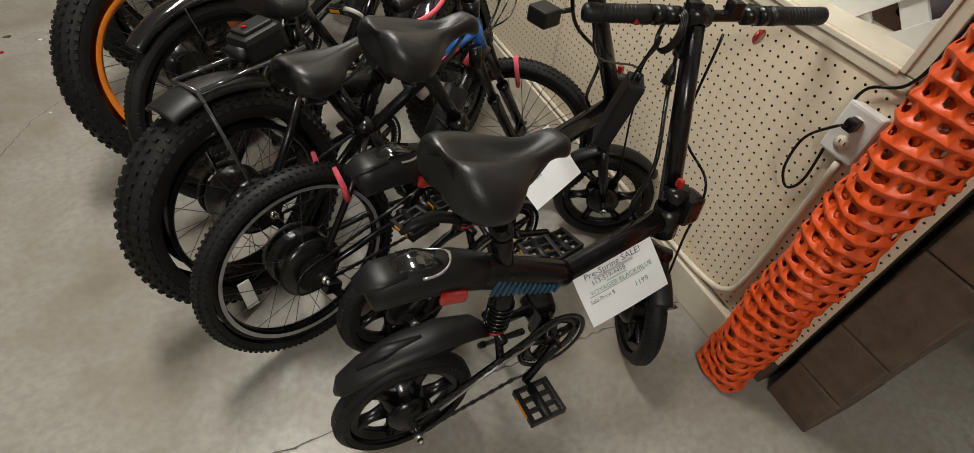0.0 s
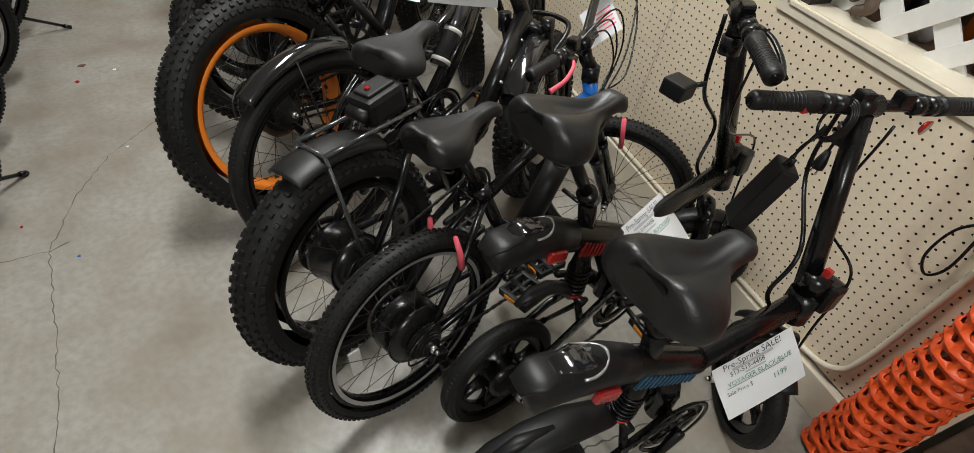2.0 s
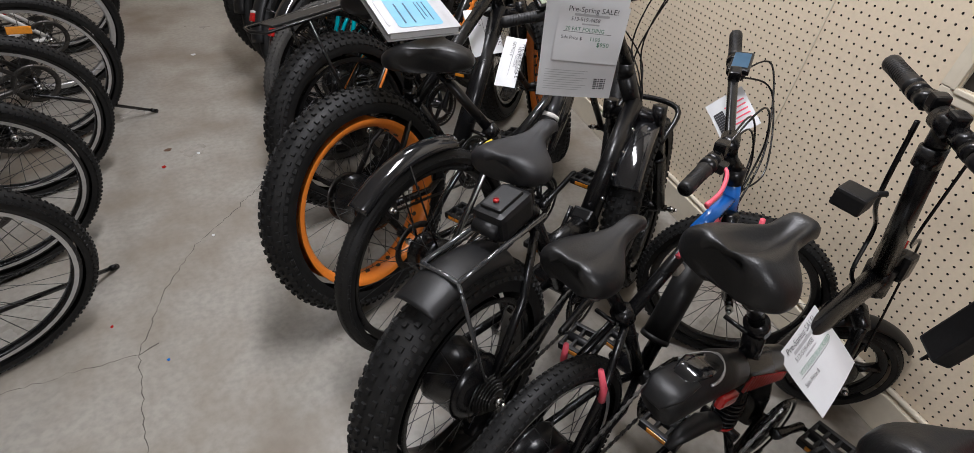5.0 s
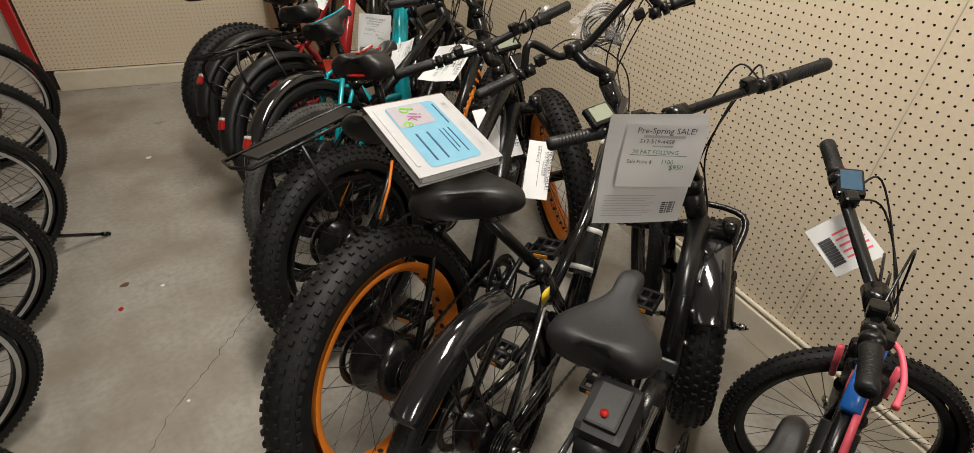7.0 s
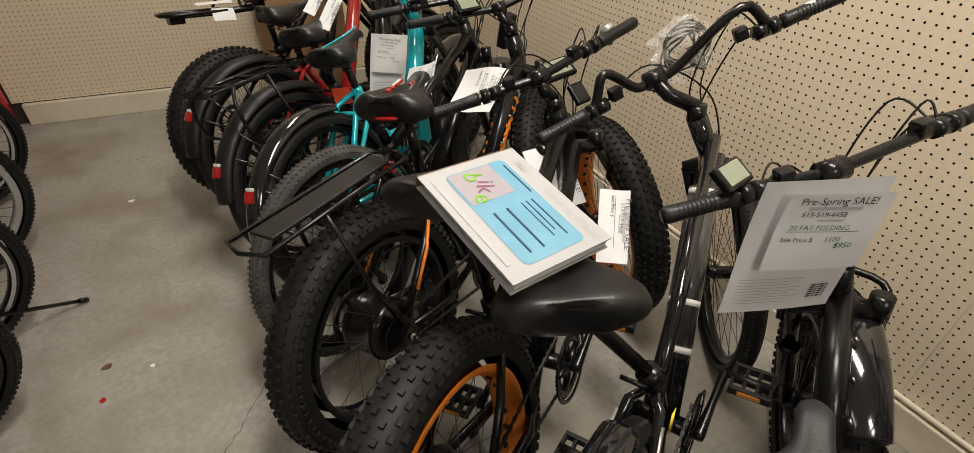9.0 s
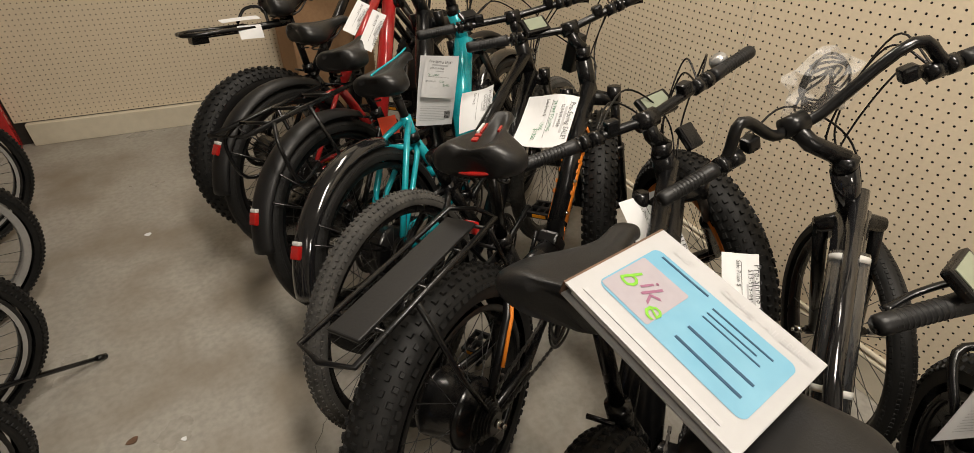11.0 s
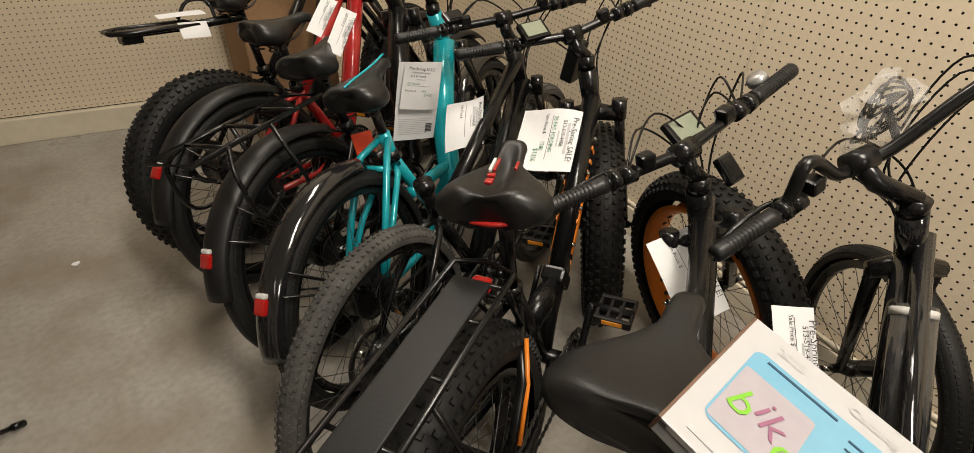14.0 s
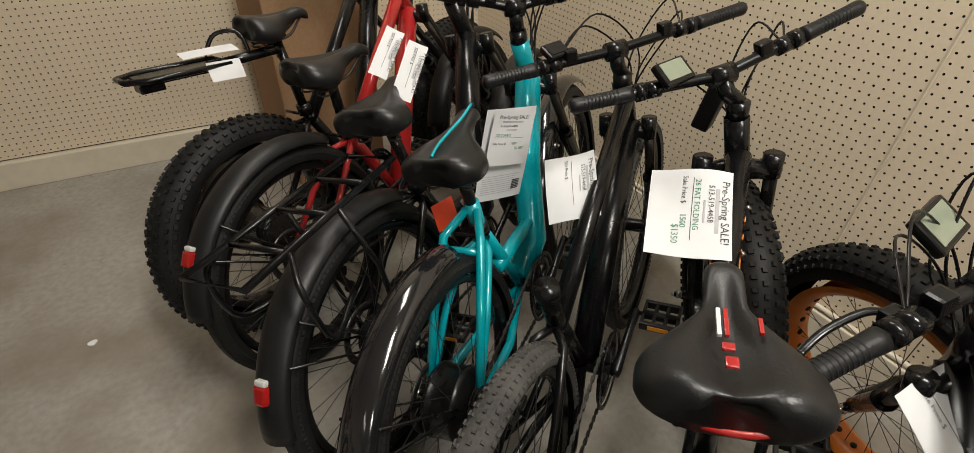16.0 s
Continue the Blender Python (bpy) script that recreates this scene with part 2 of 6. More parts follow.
s = Shape()
s.add([(LEFT_X - 0.1, BACK_Y - 0.1, 0), (3.4, BACK_Y - 0.1, 0), (3.4, FAR_Y + 0.2, 0), (LEFT_X - 0.1, FAR_Y + 0.2, 0),
       (LEFT_X - 0.1, BACK_Y - 0.1, -0.15), (3.4, BACK_Y - 0.1, -0.15), (3.4, FAR_Y + 0.2, -0.15), (LEFT_X - 0.1, FAR_Y + 0.2, -0.15)],
      [(0, 1, 2, 3), (4, 7, 6, 5), (0, 4, 5, 1), (1, 5, 6, 2), (2, 6, 7, 3), (3, 7, 4, 0)], False)
floor = tagged(s.part("floor", CONCRETE), "worn grey concrete floor with stains and cracks", "floor", kind="structure")


def pegboard(name, origin, along, width, z0, z1, hole, sides, into, skip=None):
    """A hardboard sheet with real holes on a one-inch grid; origin is its lower corner, along its direction."""
    along = Vector(along)
    back = Vector(into)
    shape = Shape()
    nx, nz = int(round(width / PITCH)), int(round((z1 - z0) / PITCH))
    verts, faces = [], []
    ang = [math.tau * (i + 0.5) / sides for i in range(sides)]
    h = PITCH / 2
    o = Vector(origin)
    for i in range(nx):
        for j in range(nz):
            c = o + along * ((i + 0.5) * PITCH) + Vector((0, 0, (j + 0.5) * PITCH))
            if skip and skip(c):
                continue
            k = len(verts)
            verts += [c + along * (a * h) + Vector((0, 0, b * h)) for a, b in ((1, 1), (-1, 1), (-1, -1), (1, -1))]
            ring = [c + along * (hole * math.cos(w)) + Vector((0, 0, hole * math.sin(w))) for w in ang]
            verts += ring + [p + back * 0.005 for p in ring]
            n = sides
            per = n // 4
            for q in range(4):
                a, b = k + q, k + (q + 1) % 4
                idx = [k + 4 + (q * per + t) % n for t in range(per + 1)]
                faces.append((a, b, *[x for x in idx[1:][::-1]], idx[0]) if per == 1 else (a, b, *idx[::-1]))
            for t in range(n):
                u = (t + 1) % n
                faces.append((k + 4 + t, k + 4 + u, k + 4 + n + u, k + 4 + n + t))
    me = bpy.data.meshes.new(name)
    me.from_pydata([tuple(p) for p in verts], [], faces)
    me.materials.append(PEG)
    # hole walls take the near-black too: their shade is painted in
    me.materials.append(RECESS_SHADE)
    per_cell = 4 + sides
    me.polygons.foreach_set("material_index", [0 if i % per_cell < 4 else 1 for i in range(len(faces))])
    return new(name, me)


# the opening in the side wall: a framed display window
WIN_Y0, WIN_Y1, WIN_Z0 = 0.47, 1.185, 0.915
GRID0 = 1.59 - 48 * PITCH
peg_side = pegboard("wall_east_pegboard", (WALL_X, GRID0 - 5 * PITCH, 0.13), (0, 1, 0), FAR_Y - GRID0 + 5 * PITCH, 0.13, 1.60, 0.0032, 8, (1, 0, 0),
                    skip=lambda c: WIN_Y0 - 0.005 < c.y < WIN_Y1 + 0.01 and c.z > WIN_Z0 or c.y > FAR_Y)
tagged(peg_side, "cream painted pegboard wall with rows of small holes", "pegboard wall", kind="structure")
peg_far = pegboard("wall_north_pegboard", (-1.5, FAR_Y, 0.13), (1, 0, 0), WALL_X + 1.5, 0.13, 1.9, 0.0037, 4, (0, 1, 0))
tagged(peg_far, "cream pegboard end wall above a painted baseboard", "pegboard wall", kind="structure")

# solid near-black cores stand in for the shaded void seen through the holes
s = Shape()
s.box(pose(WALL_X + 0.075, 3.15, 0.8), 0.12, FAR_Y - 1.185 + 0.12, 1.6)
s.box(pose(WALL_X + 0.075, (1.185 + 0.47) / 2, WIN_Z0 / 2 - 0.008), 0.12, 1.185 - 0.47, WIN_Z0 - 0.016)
tagged(s.part("wall_east_core", RECESS_SHADE), "solid core behind the pegboard sheets, coloured near-black as a shaded void", "wall", kind="structure")
s = Shape()
s.box(pose(WALL_X + 0.075, 0.36, 0.8), 0.12, 0.22, 1.6)
tagged(s.part("wall_east_end", TIMBER), "dark brown timber end of the pegboard wall", "wall", kind="structure")
s = Shape()
s.box(pose(WALL_X + 0.07, 3.1, 2.4), 0.14, FAR_Y - 1.185 + 0.2, 1.6)
s.box(pose(WALL_X + 0.07, 0.36, 2.4), 0.14, 0.22, 1.6)
s.box(pose(WALL_X + 0.07, 0.83, 2.6), 0.14, 0.72, 1.2)
tagged(s.part("wall_east_upper", PLAIN_WALL), "cream painted wall above the pegboard", "wall", kind="structure")
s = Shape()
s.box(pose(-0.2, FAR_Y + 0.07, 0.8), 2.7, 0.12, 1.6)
tagged(s.part("wall_north_core", RECESS_SHADE), "solid core behind the end pegboard, coloured near-black as a shaded void", "wall", kind="structure")
s = Shape()
s.box(pose(-0.2, FAR_Y + 0.07, 2.55), 2.7, 0.14, 1.3)
tagged(s.part("wall_north_upper", PLAIN_WALL), "cream painted end wall", "wall", kind="structure")
s = Shape()
s.box(pose(LEFT_X - 0.05, 0.7, 1.6), 0.1, 8.8, 3.2)
tagged(s.part("wall_west", PLAIN_WALL), "cream painted side wall", "wall", kind="structure")
s = Shape()
s.box(pose(-0.4, BACK_Y - 0.05, 1.6), 7.6, 0.1, 3.2)
tagged(s.part("wall_south", PLAIN_WALL), "cream painted back wall", "wall", kind="structure")
s = Shape()
s.box(pose(3.35, 0.5, 1.6), 0.1, 9, 3.2)
tagged(s.part("wall_outer_east", PLAIN_WALL), "cream painted wall of the space beyond", "wall", kind="structure")
s = Shape()
s.box(pose(-0.4, 0.7, CEIL_Z + 0.05), 7.8, 9.0, 0.1)
tagged(s.part("ceiling", CEIL), "off-white painted ceiling", "ceiling", kind="structure")
# invented housings and glowing tubes to go with the added area lights
for lx, ly, lw in LAMPS:
    s = Shape()
    s.box(pose(lx, ly, 3.14), 0.36, 1.3, 0.1, 0.02)
    lamp = tagged(s.part("added_ceiling_lamp", WHITE), "unseen white lamp housing with two tubes, added on the ceiling", "lamp", "ceiling lamps")
    g = Shape()
    for dx in (-0.08, 0.08):
        g.tube([(lx + dx, ly - 0.6, 3.08), (lx + dx, ly + 0.6, 3.08)], 0.016, 10)
    g.part("tube", LAMP_GLOW, lamp)

# baseboards, seam battens, cord along the pegboard
s = Shape()
s.box(pose(WALL_X - 0.008, (0.40 + FAR_Y) / 2, 0.062), 0.036, FAR_Y - 0.40, 0.124, 0.004)
tagged(s.part("baseboard_east", CREAM), "cream painted wooden baseboard", "baseboard", kind="structure")
s = Shape()
s.box(pose(-0.17, FAR_Y - 0.011, 0.062), 2.56, 0.04, 0.124, 0.004)
tagged(s.part("baseboard_north", CREAM), "cream painted wooden baseboard", "baseboard", kind="structure")
s = Shape()
for y in (1.59, 2.81, 4.03):
    s.box(pose(WALL_X - 0.001, y, 0.865), 0.004, 0.004, 1.47)
s.part("trim_seam", CREAM)
tagged(bpy.data.objects["trim_seam"], "thin painted seam between pegboard sheets", "trim", kind="structure")
s = Shape()
s.curve([(1.122, 4.95, 0.138), (1.122, 3.0, 0.138), (1.121, 1.4, 0.14), (1.12, 0.80, 0.142), (1.12, 0.56, 0.15), (1.12, 0.475, 0.19), (1.12, 0.452, 0.28),
         (1.12, 0.45, 0.5), (1.12, 0.452, 0.70)], 0.009, 8, 8)
tagged(s.part("edge_cord", CREAM), "cream painted round cord edging the pegboard", "trim", kind="structure")
s = Shape()
yc, zc = (WIN_Y0 + WIN_Y1) / 2, (WIN_Z0 + 2.0) / 2
s.box(pose(WALL_X + 0.06, yc, WIN_Z0 - 0.006), 0.14, WIN_Y1 - WIN_Y0, 0.012, 0.002)
s.box(pose(WALL_X + 0.06, WIN_Y0 - 0.006, 1.46), 0.14, 0.012, 1.1, 0.002)
s.box(pose(WALL_X + 0.06, WIN_Y1 + 0.006, 1.46), 0.14, 0.012, 1.1, 0.002)
tagged(s.part("window_1", CREAM), "cream framed display opening in the pegboard", "window", kind="structure")
s = Shape()
s.box(pose(WALL_X - 0.003, yc, WIN_Z0 - 0.022), 0.006, WIN_Y1 - WIN_Y0 + 0.07, 0.03, 0.002)
s.box(pose(WALL_X - 0.003, WIN_Y1 + 0.02, 1.46), 0.006, 0.035, 1.1, 0.002)
s.box(pose(WALL_X - 0.003, WIN_Y0 - 0.02, 1.46), 0.006, 0.035, 1.1, 0.002)
tagged(s.part("trim_window", CREAM), "flat cream trim round the opening", "trim", kind="structure")

# the end wall stands a little askew to the side wall
ASKEW = Matrix.Translation((-0.65, FAR_Y, 0)) @ Matrix.Rotation(radians(-4.9), 4, "Z") @ Matrix.Translation((0.65, -FAR_Y, 0))
for wall_name in ("wall_north_pegboard", "wall_north_core", "wall_north_upper", "baseboard_north"):
    bpy.data.objects[wall_name].matrix_world = ASKEW
s = Shape()
s.box(pose(-2.9, FAR_Y + 0.15, 1.6), 2.72, 0.14, 3.2)
tagged(s.part("wall_north_side", PLAIN_WALL), "cream painted end wall beyond the pegboard", "wall", kind="structure")

# floor cracks and saw-cut joint
def crack(points, width, seed):
    rng = random.Random(seed)
    pts = []
    for (ax, ay), (bx, by) in zip(points, points[1:]):
        n = max(2, int(math.hypot(bx - ax, by - ay) / 0.02))
        for i in range(n):
            t = i / n
            pts.append((ax + (bx - ax) * t + rng.uniform(-0.006, 0.006), ay + (by - ay) * t + rng.uniform(-0.006, 0.006)))
    pts.append(points[-1])
    vs, fs = [], []
    for i, (x, y) in enumerate(pts):
        a, b = pts[max(0, i - 1)], pts[min(len(pts) - 1, i + 1)]
        d = Vector((b[0] - a[0], b[1] - a[1])).normalized()
        w = width * rng.uniform(0.3, 1.0)
        vs += [(x - d.y * w, y + d.x * w, 0.0012), (x + d.y * w, y - d.x * w, 0.0012)]
        if i:
            fs.append((2 * i - 2, 2 * i - 1, 2 * i + 1, 2 * i))
    return Shape().add(vs, fs, False)


k = crack([(-0.80, 0.55), (-0.83, 0.97), (-0.85, 1.2), (-0.88, 1.41), (-0.93, 1.69), (-0.88, 1.96), (-0.80, 2.16), (-0.66, 2.34), (-0.52, 2.55), (-0.40, 2.75)], 0.0019, 3)
for branch, wid in (([(-0.93, 1.69), (-1.07, 1.685), (-1.27, 1.655)], 0.0014), ([(-0.88, 1.72), (-0.93, 1.69)], 0.003)):
    b = crack(branch, wid, 5)
    k.add(b.v, b.f, False)
tagged(k.part("floor_crack", CRACK), "branching dark crack in the concrete floor", "crack", kind="structure")
k = crack([(-1.6, 0.57), (-0.4, 0.57), (0.4, 0.57), (1.1, 0.57)], 0.0034, 8)
tagged(k.part("floor_joint", CRACK), "dark saw-cut joint in the concrete floor", "joint", kind="structure")
for (x, y, c, r) in ((-0.955, 2.72, REFLECT, 0.012), (-0.845, 1.65, BLUE, 0.006), (-0.82, 2.80, PAPER, 0.010), (-0.905, 3.93, PAPER, 0.016), (-0.74, 2.2, PAPER, 0.007),
                     (-1.02, 1.83, REFLECT, 0.007), (-0.95, 2.86, BROWN, 0.02)):
    rng = random.Random(int(x * 1000))
    n = 9
    ring = [(x + r * rng.uniform(0.5, 1) * math.cos(i * math.tau / n), y + r * rng.uniform(0.5, 1) * math.sin(i * math.tau / n)) for i in range(n)]
    s = Shape().add([(a, b, 0.003) for a, b in ring] + [(a, b, 0.0005) for a, b in ring],
                    [tuple(range(n))] + [(i, (i + 1) % n, n + (i + 1) % n, n + i) for i in range(n)], False)
    tagged(s.part("floor_scrap", c), "small scrap lying on the concrete floor", "litter", "floor scraps")


# ---- bicycle parts ----
WHEELS = {}


def wheel_parts(r, w, rim_mat, knob, spokes, motor, mag, tyre_mat, deep, cassette):
    """Meshes of one wheel about its own axle (y)."""
    key = (r, w, rim_mat.name, knob, spokes, motor, mag, tyre_mat.name, deep, cassette)
    if key in WHEELS:
        return WHEELS[key]
    out = []
    h = min(w * 0.92, r * 0.30)  # tyre height
    rr = r - h  # rim edge
    t = Shape()
    prof = []
    for i in range(15):
        a = radians(-115 + 230 * i / 14)
        prof.append((r - h * 0.5 - 0.004 + (h * 0.5) * math.cos(a), w / 2 * math.sin(a) / math.sin(radians(90))))
    t.lathe(prof, 72)
    rng = random.Random(int(r * 1000))
    if knob:
        rows, size, height = {"fat": (7, 0.0125, 0.0055), "mtb": (5, 0.0075, 0.0035), "street": (4, 0.008, 0.0016)}[knob]
        count = int(math.tau * r / (size * (2.3 if knob != "street" else 1.7)))
        for q in range(rows):
            a = radians(-72 + 144 * q / (rows - 1))
            pr = r - h * 0.5 - 0.004 + (h * 0.5) * math.cos(a)
            py = w / 2 * math.sin(a)
            for i in range(count):
                ang = math.tau * (i + 0.5 * (q % 2)) / count
                m = Matrix.Rotation(-ang, 4, "Y") @ pose(pr, py, 0) @ Matrix.Rotation(a * 0.85, 4, "Z")
                wob = rng.uniform(0.85, 1.1)
                long = 1.5 if q in (0, rows - 1) else 1.0
                b = [(height * (0.9 if z else -0.6), y * size * 0.5 * (0.75 if z else 1) * wob, x * size * 0.5 * long * (0.75 if z else 1))
                     for z in (0, 1) for x, y in ((-1, -1), (1, -1), (1, 1), (-1, 1))]
                t.add([m @ Vector(p) for p in b], [(4, 5, 6, 7), (0, 1, 5, 4), (1, 2, 6, 5), (2, 3, 7, 6), (3, 0, 4, 7)], False)
    out.append(("tyre", t.mesh("tyre", tyre_mat)))
    wr = w * (0.78 if knob == "fat" else 0.55)
    rim = Shape()
    rim.lathe([(rr + 0.006, -wr / 2), (rr - 0.007, -wr / 2 - 0.001), (rr - 0.012, -wr / 2 + 0.006), (rr - deep, -wr * 0.30), (rr - deep - 0.002, wr * 0.30),
               (rr - 0.012, wr / 2 - 0.006), (rr - 0.007, wr / 2 + 0.001), (rr + 0.006, wr / 2)], 72)
    out.append(("rim", rim.mesh("rim", rim_mat)))
    if knob == "fat":  # cut-outs in the wide rim
        ho = Shape()
        for i in range(32):
            ang = math.tau * (i + 0.5) / 32
            ho.lathe([(0.0, 0.001), (0.008, 0.001), (0.008, -0.002)], 8, Matrix.Rotation(-ang, 4, "Y") @ pose(rr - deep - 0.0035, 0, 0) @ Matrix.Rotation(radians(90), 4, "Z"))
        out.append(("rim_cutout", ho.mesh("rim_cutout", RECESS_SHADE)))
    hub = Shape()
    hr = 0.085 if motor == 2 else 0.062 if motor else 0.022
    hw = 0.055 if knob != "fat" else 0.08
    if mag:
        hr = 0.055
    hub.lathe([(0.0, -hw - 0.02), (0.012, -hw - 0.02), (0.012, -hw), (hr * 0.6, -hw), (hr * 0.9, -hw * 0.75), (hr, -hw * 0.6), (hr, -hw * 0.5), (hr * 0.96, -hw * 0.45),
               (hr * 0.96, hw * 0.45), (hr, hw * 0.5), (hr, hw * 0.6), (hr * 0.9, hw * 0.75), (hr * 0.6, hw), (0.012, hw), (0.012, hw + 0.02), (0, hw + 0.02)], 28)
    hub.tube([(0, -hw - 0.05, 0), (0, hw + 0.05, 0)], 0.007, 8)
    out.append(("hub", hub.mesh("hub", BLACK)))
    nut = Shape()
    for sgn in (-1, 1):
        nut.tube([(0, sgn * (hw + 0.03), 0), (0, sgn * (hw + 0.045), 0)], 0.011, 6)
        nut.tube([(0, sgn * (hw + 0.045), 0), (0, sgn * (hw + 0.056), 0)], 0.0055, 8)
    out.append(("axle_nut", nut.mesh("axle_nut", STEEL)))
    if cassette:
        c = Shape()
        for i in range(6):
            rad, y = 0.052 - 0.0052 * i, -hw - 0.004 - 0.005 * i
            teeth = 22
            ring = []
            for j in range(teeth * 2):
                a = math.tau * j / (teeth * 2)
                ring.append((rad + (0.0025 if j % 2 else -0.0015), a))
            k = len(c.v)
            vs = [(q * math.cos(a), y, q * math.sin(a)) for q, a in ring] + [(q * math.cos(a), y - 0.002, q * math.sin(a)) for q, a in ring]
            n = len(ring)
            c.add(vs, [tuple(range(n))[::-1], tuple(range(n, 2 * n))] + [(i2, (i2 + 1) % n, n + (i2 + 1) % n, n + i2) for i2 in range(n)], False)
        out.append(("cassette", c.mesh("cassette", DARK_STEEL)))
        d = Shape()
        d.lathe([(0.062, hw + 0.006), (0.082, hw + 0.006), (0.082, hw + 0.008), (0.062, hw + 0.008)], 36, closed=True)
        for i in range(5):
            a = math.tau * i / 5
            d.tube([(0.02 * math.cos(a), hw + 0.007, 0.02 * math.sin(a)), (0.07 * math.cos(a + 0.4), hw + 0.007, 0.07 * math.sin(a + 0.4))], 0.003, 4)
        out.append(("brake_disc", d.mesh("brake_disc", DARK_STEEL)))
    sp = Shape()
    if mag:
        for i in range(mag):
            a = math.tau * i / mag
            for da in (-0.0,):
                p0 = Vector((hr * 0.9 * math.cos(a), 0, hr * 0.9 * math.sin(a)))
                p1 = Vector(((rr - 0.008) * math.cos(a + 0.1), 0, (rr - 0.008) * math.sin(a + 0.1)))
                sp.tube([p0, (p0 + p1) / 2, p1], [0.016, 0.011, 0.014], 8, flat=1.3)
        out.append(("mag_spokes", sp.mesh("mag_spokes", BLACK)))
    else:
        for i in range(spokes):
            side = -1 if i % 2 else 1
            a = math.tau * i / spokes
            off = 0.38 if (i // 2) % 2 else -0.38
            if motor:
                off *= 0.6
            p0 = Vector((hr * math.cos(a + off), side * hw * 0.55, hr * math.sin(a + off)))
            p1 = Vector(((rr - deep) * math.cos(a), side * wr * 0.1, (rr - deep) * math.sin(a)))
            sp.tube([p0, p1], 0.0011, 4, caps=False)
        out.append(("spokes", sp.mesh("spokes", SPOKE)))
    WHEELS[key] = out
    return out


def saddle_shape(length, rear, nose, groove, thick=0.07):
    """A padded saddle from its tail at x = 0 to its nose at x = length; z = 0 on top."""
    s = Shape()
    n, ring = 36, 40
    verts = []
    for i in range(n):
        t = 0.5 - 0.5 * math.cos(math.pi * i / (n - 1))
        k = min(1, max(0, (t - 0.24) / 0.46))
        wid = nose + (rear - nose) * (0.5 + 0.5 * math.cos(math.pi * k)) - 0.006 * max(0, t - 0.7) / 0.3
        tail = math.sqrt(max(0.0, 1 - (1 - min(1, t / 0.17)) ** 2))
        tip = math.sqrt(max(0.0, 1 - (1 - min(1, (1 - t) / 0.11)) ** 2))
        wid *= (0.58 + 0.42 * tail) * max(0.04, tip)
        top = 0.010 * (1 - min(1, t / 0.45)) ** 2 - 0.008 * math.sin(math.pi * t) - 0.022 * (1 - tail) ** 1.5 - (0.024 * ((t - 0.8) / 0.2) ** 2 if t > 0.8 else 0)
        th = thick * (1.22 - 0.68 * (0.5 - 0.5 * math.cos(math.pi * min(1, max(0, (t - 0.22) / 0.6))))) * (0.62 + 0.38 * tail) * (0.55 + 0.45 * tip)
        lobe = (0.012 if groove else 0.006) * max(0.0, 1 - t / 0.5) * tail
        for j in range(ring):
            a = math.tau * j / ring
            c, z = math.cos(a), math.sin(a)
            y = wid / 2 * math.copysign(abs(c) ** 0.66, c)
            if z >= 0:
                zz = top - th * 0.62 * (1 - z ** 0.74)
                u = abs(y) / max(0.001, wid / 2)
                zz += lobe * math.exp(-((u - 0.52) / 0.30) ** 2)
                zz -= (0.006 + groove) * math.exp(-(y / (0.011 + 0.009 * (groove > 0))) ** 2) * math.sin(math.pi * min(1, max(0, (t - 0.02) / 0.86))) ** 0.7
            else:
                y *= 1 + 0.16 * z
                zz = top - th * 0.62 + th * 0.38 * math.copysign(abs(z) ** 0.6, z)
            verts.append((length * t + 0.012 * (1 - tail) * (abs(y) < 0.03), y, zz))
    faces = [(i * ring + j, i * ring + (j + 1) % ring, (i + 1) * ring + (j + 1) % ring, (i + 1) * ring + j) for i in range(n - 1) for j in range(ring)]
    faces += [tuple(range(ring)), tuple((n - 1) * ring + j for j in range(ring))]
    return s.add(verts, faces)


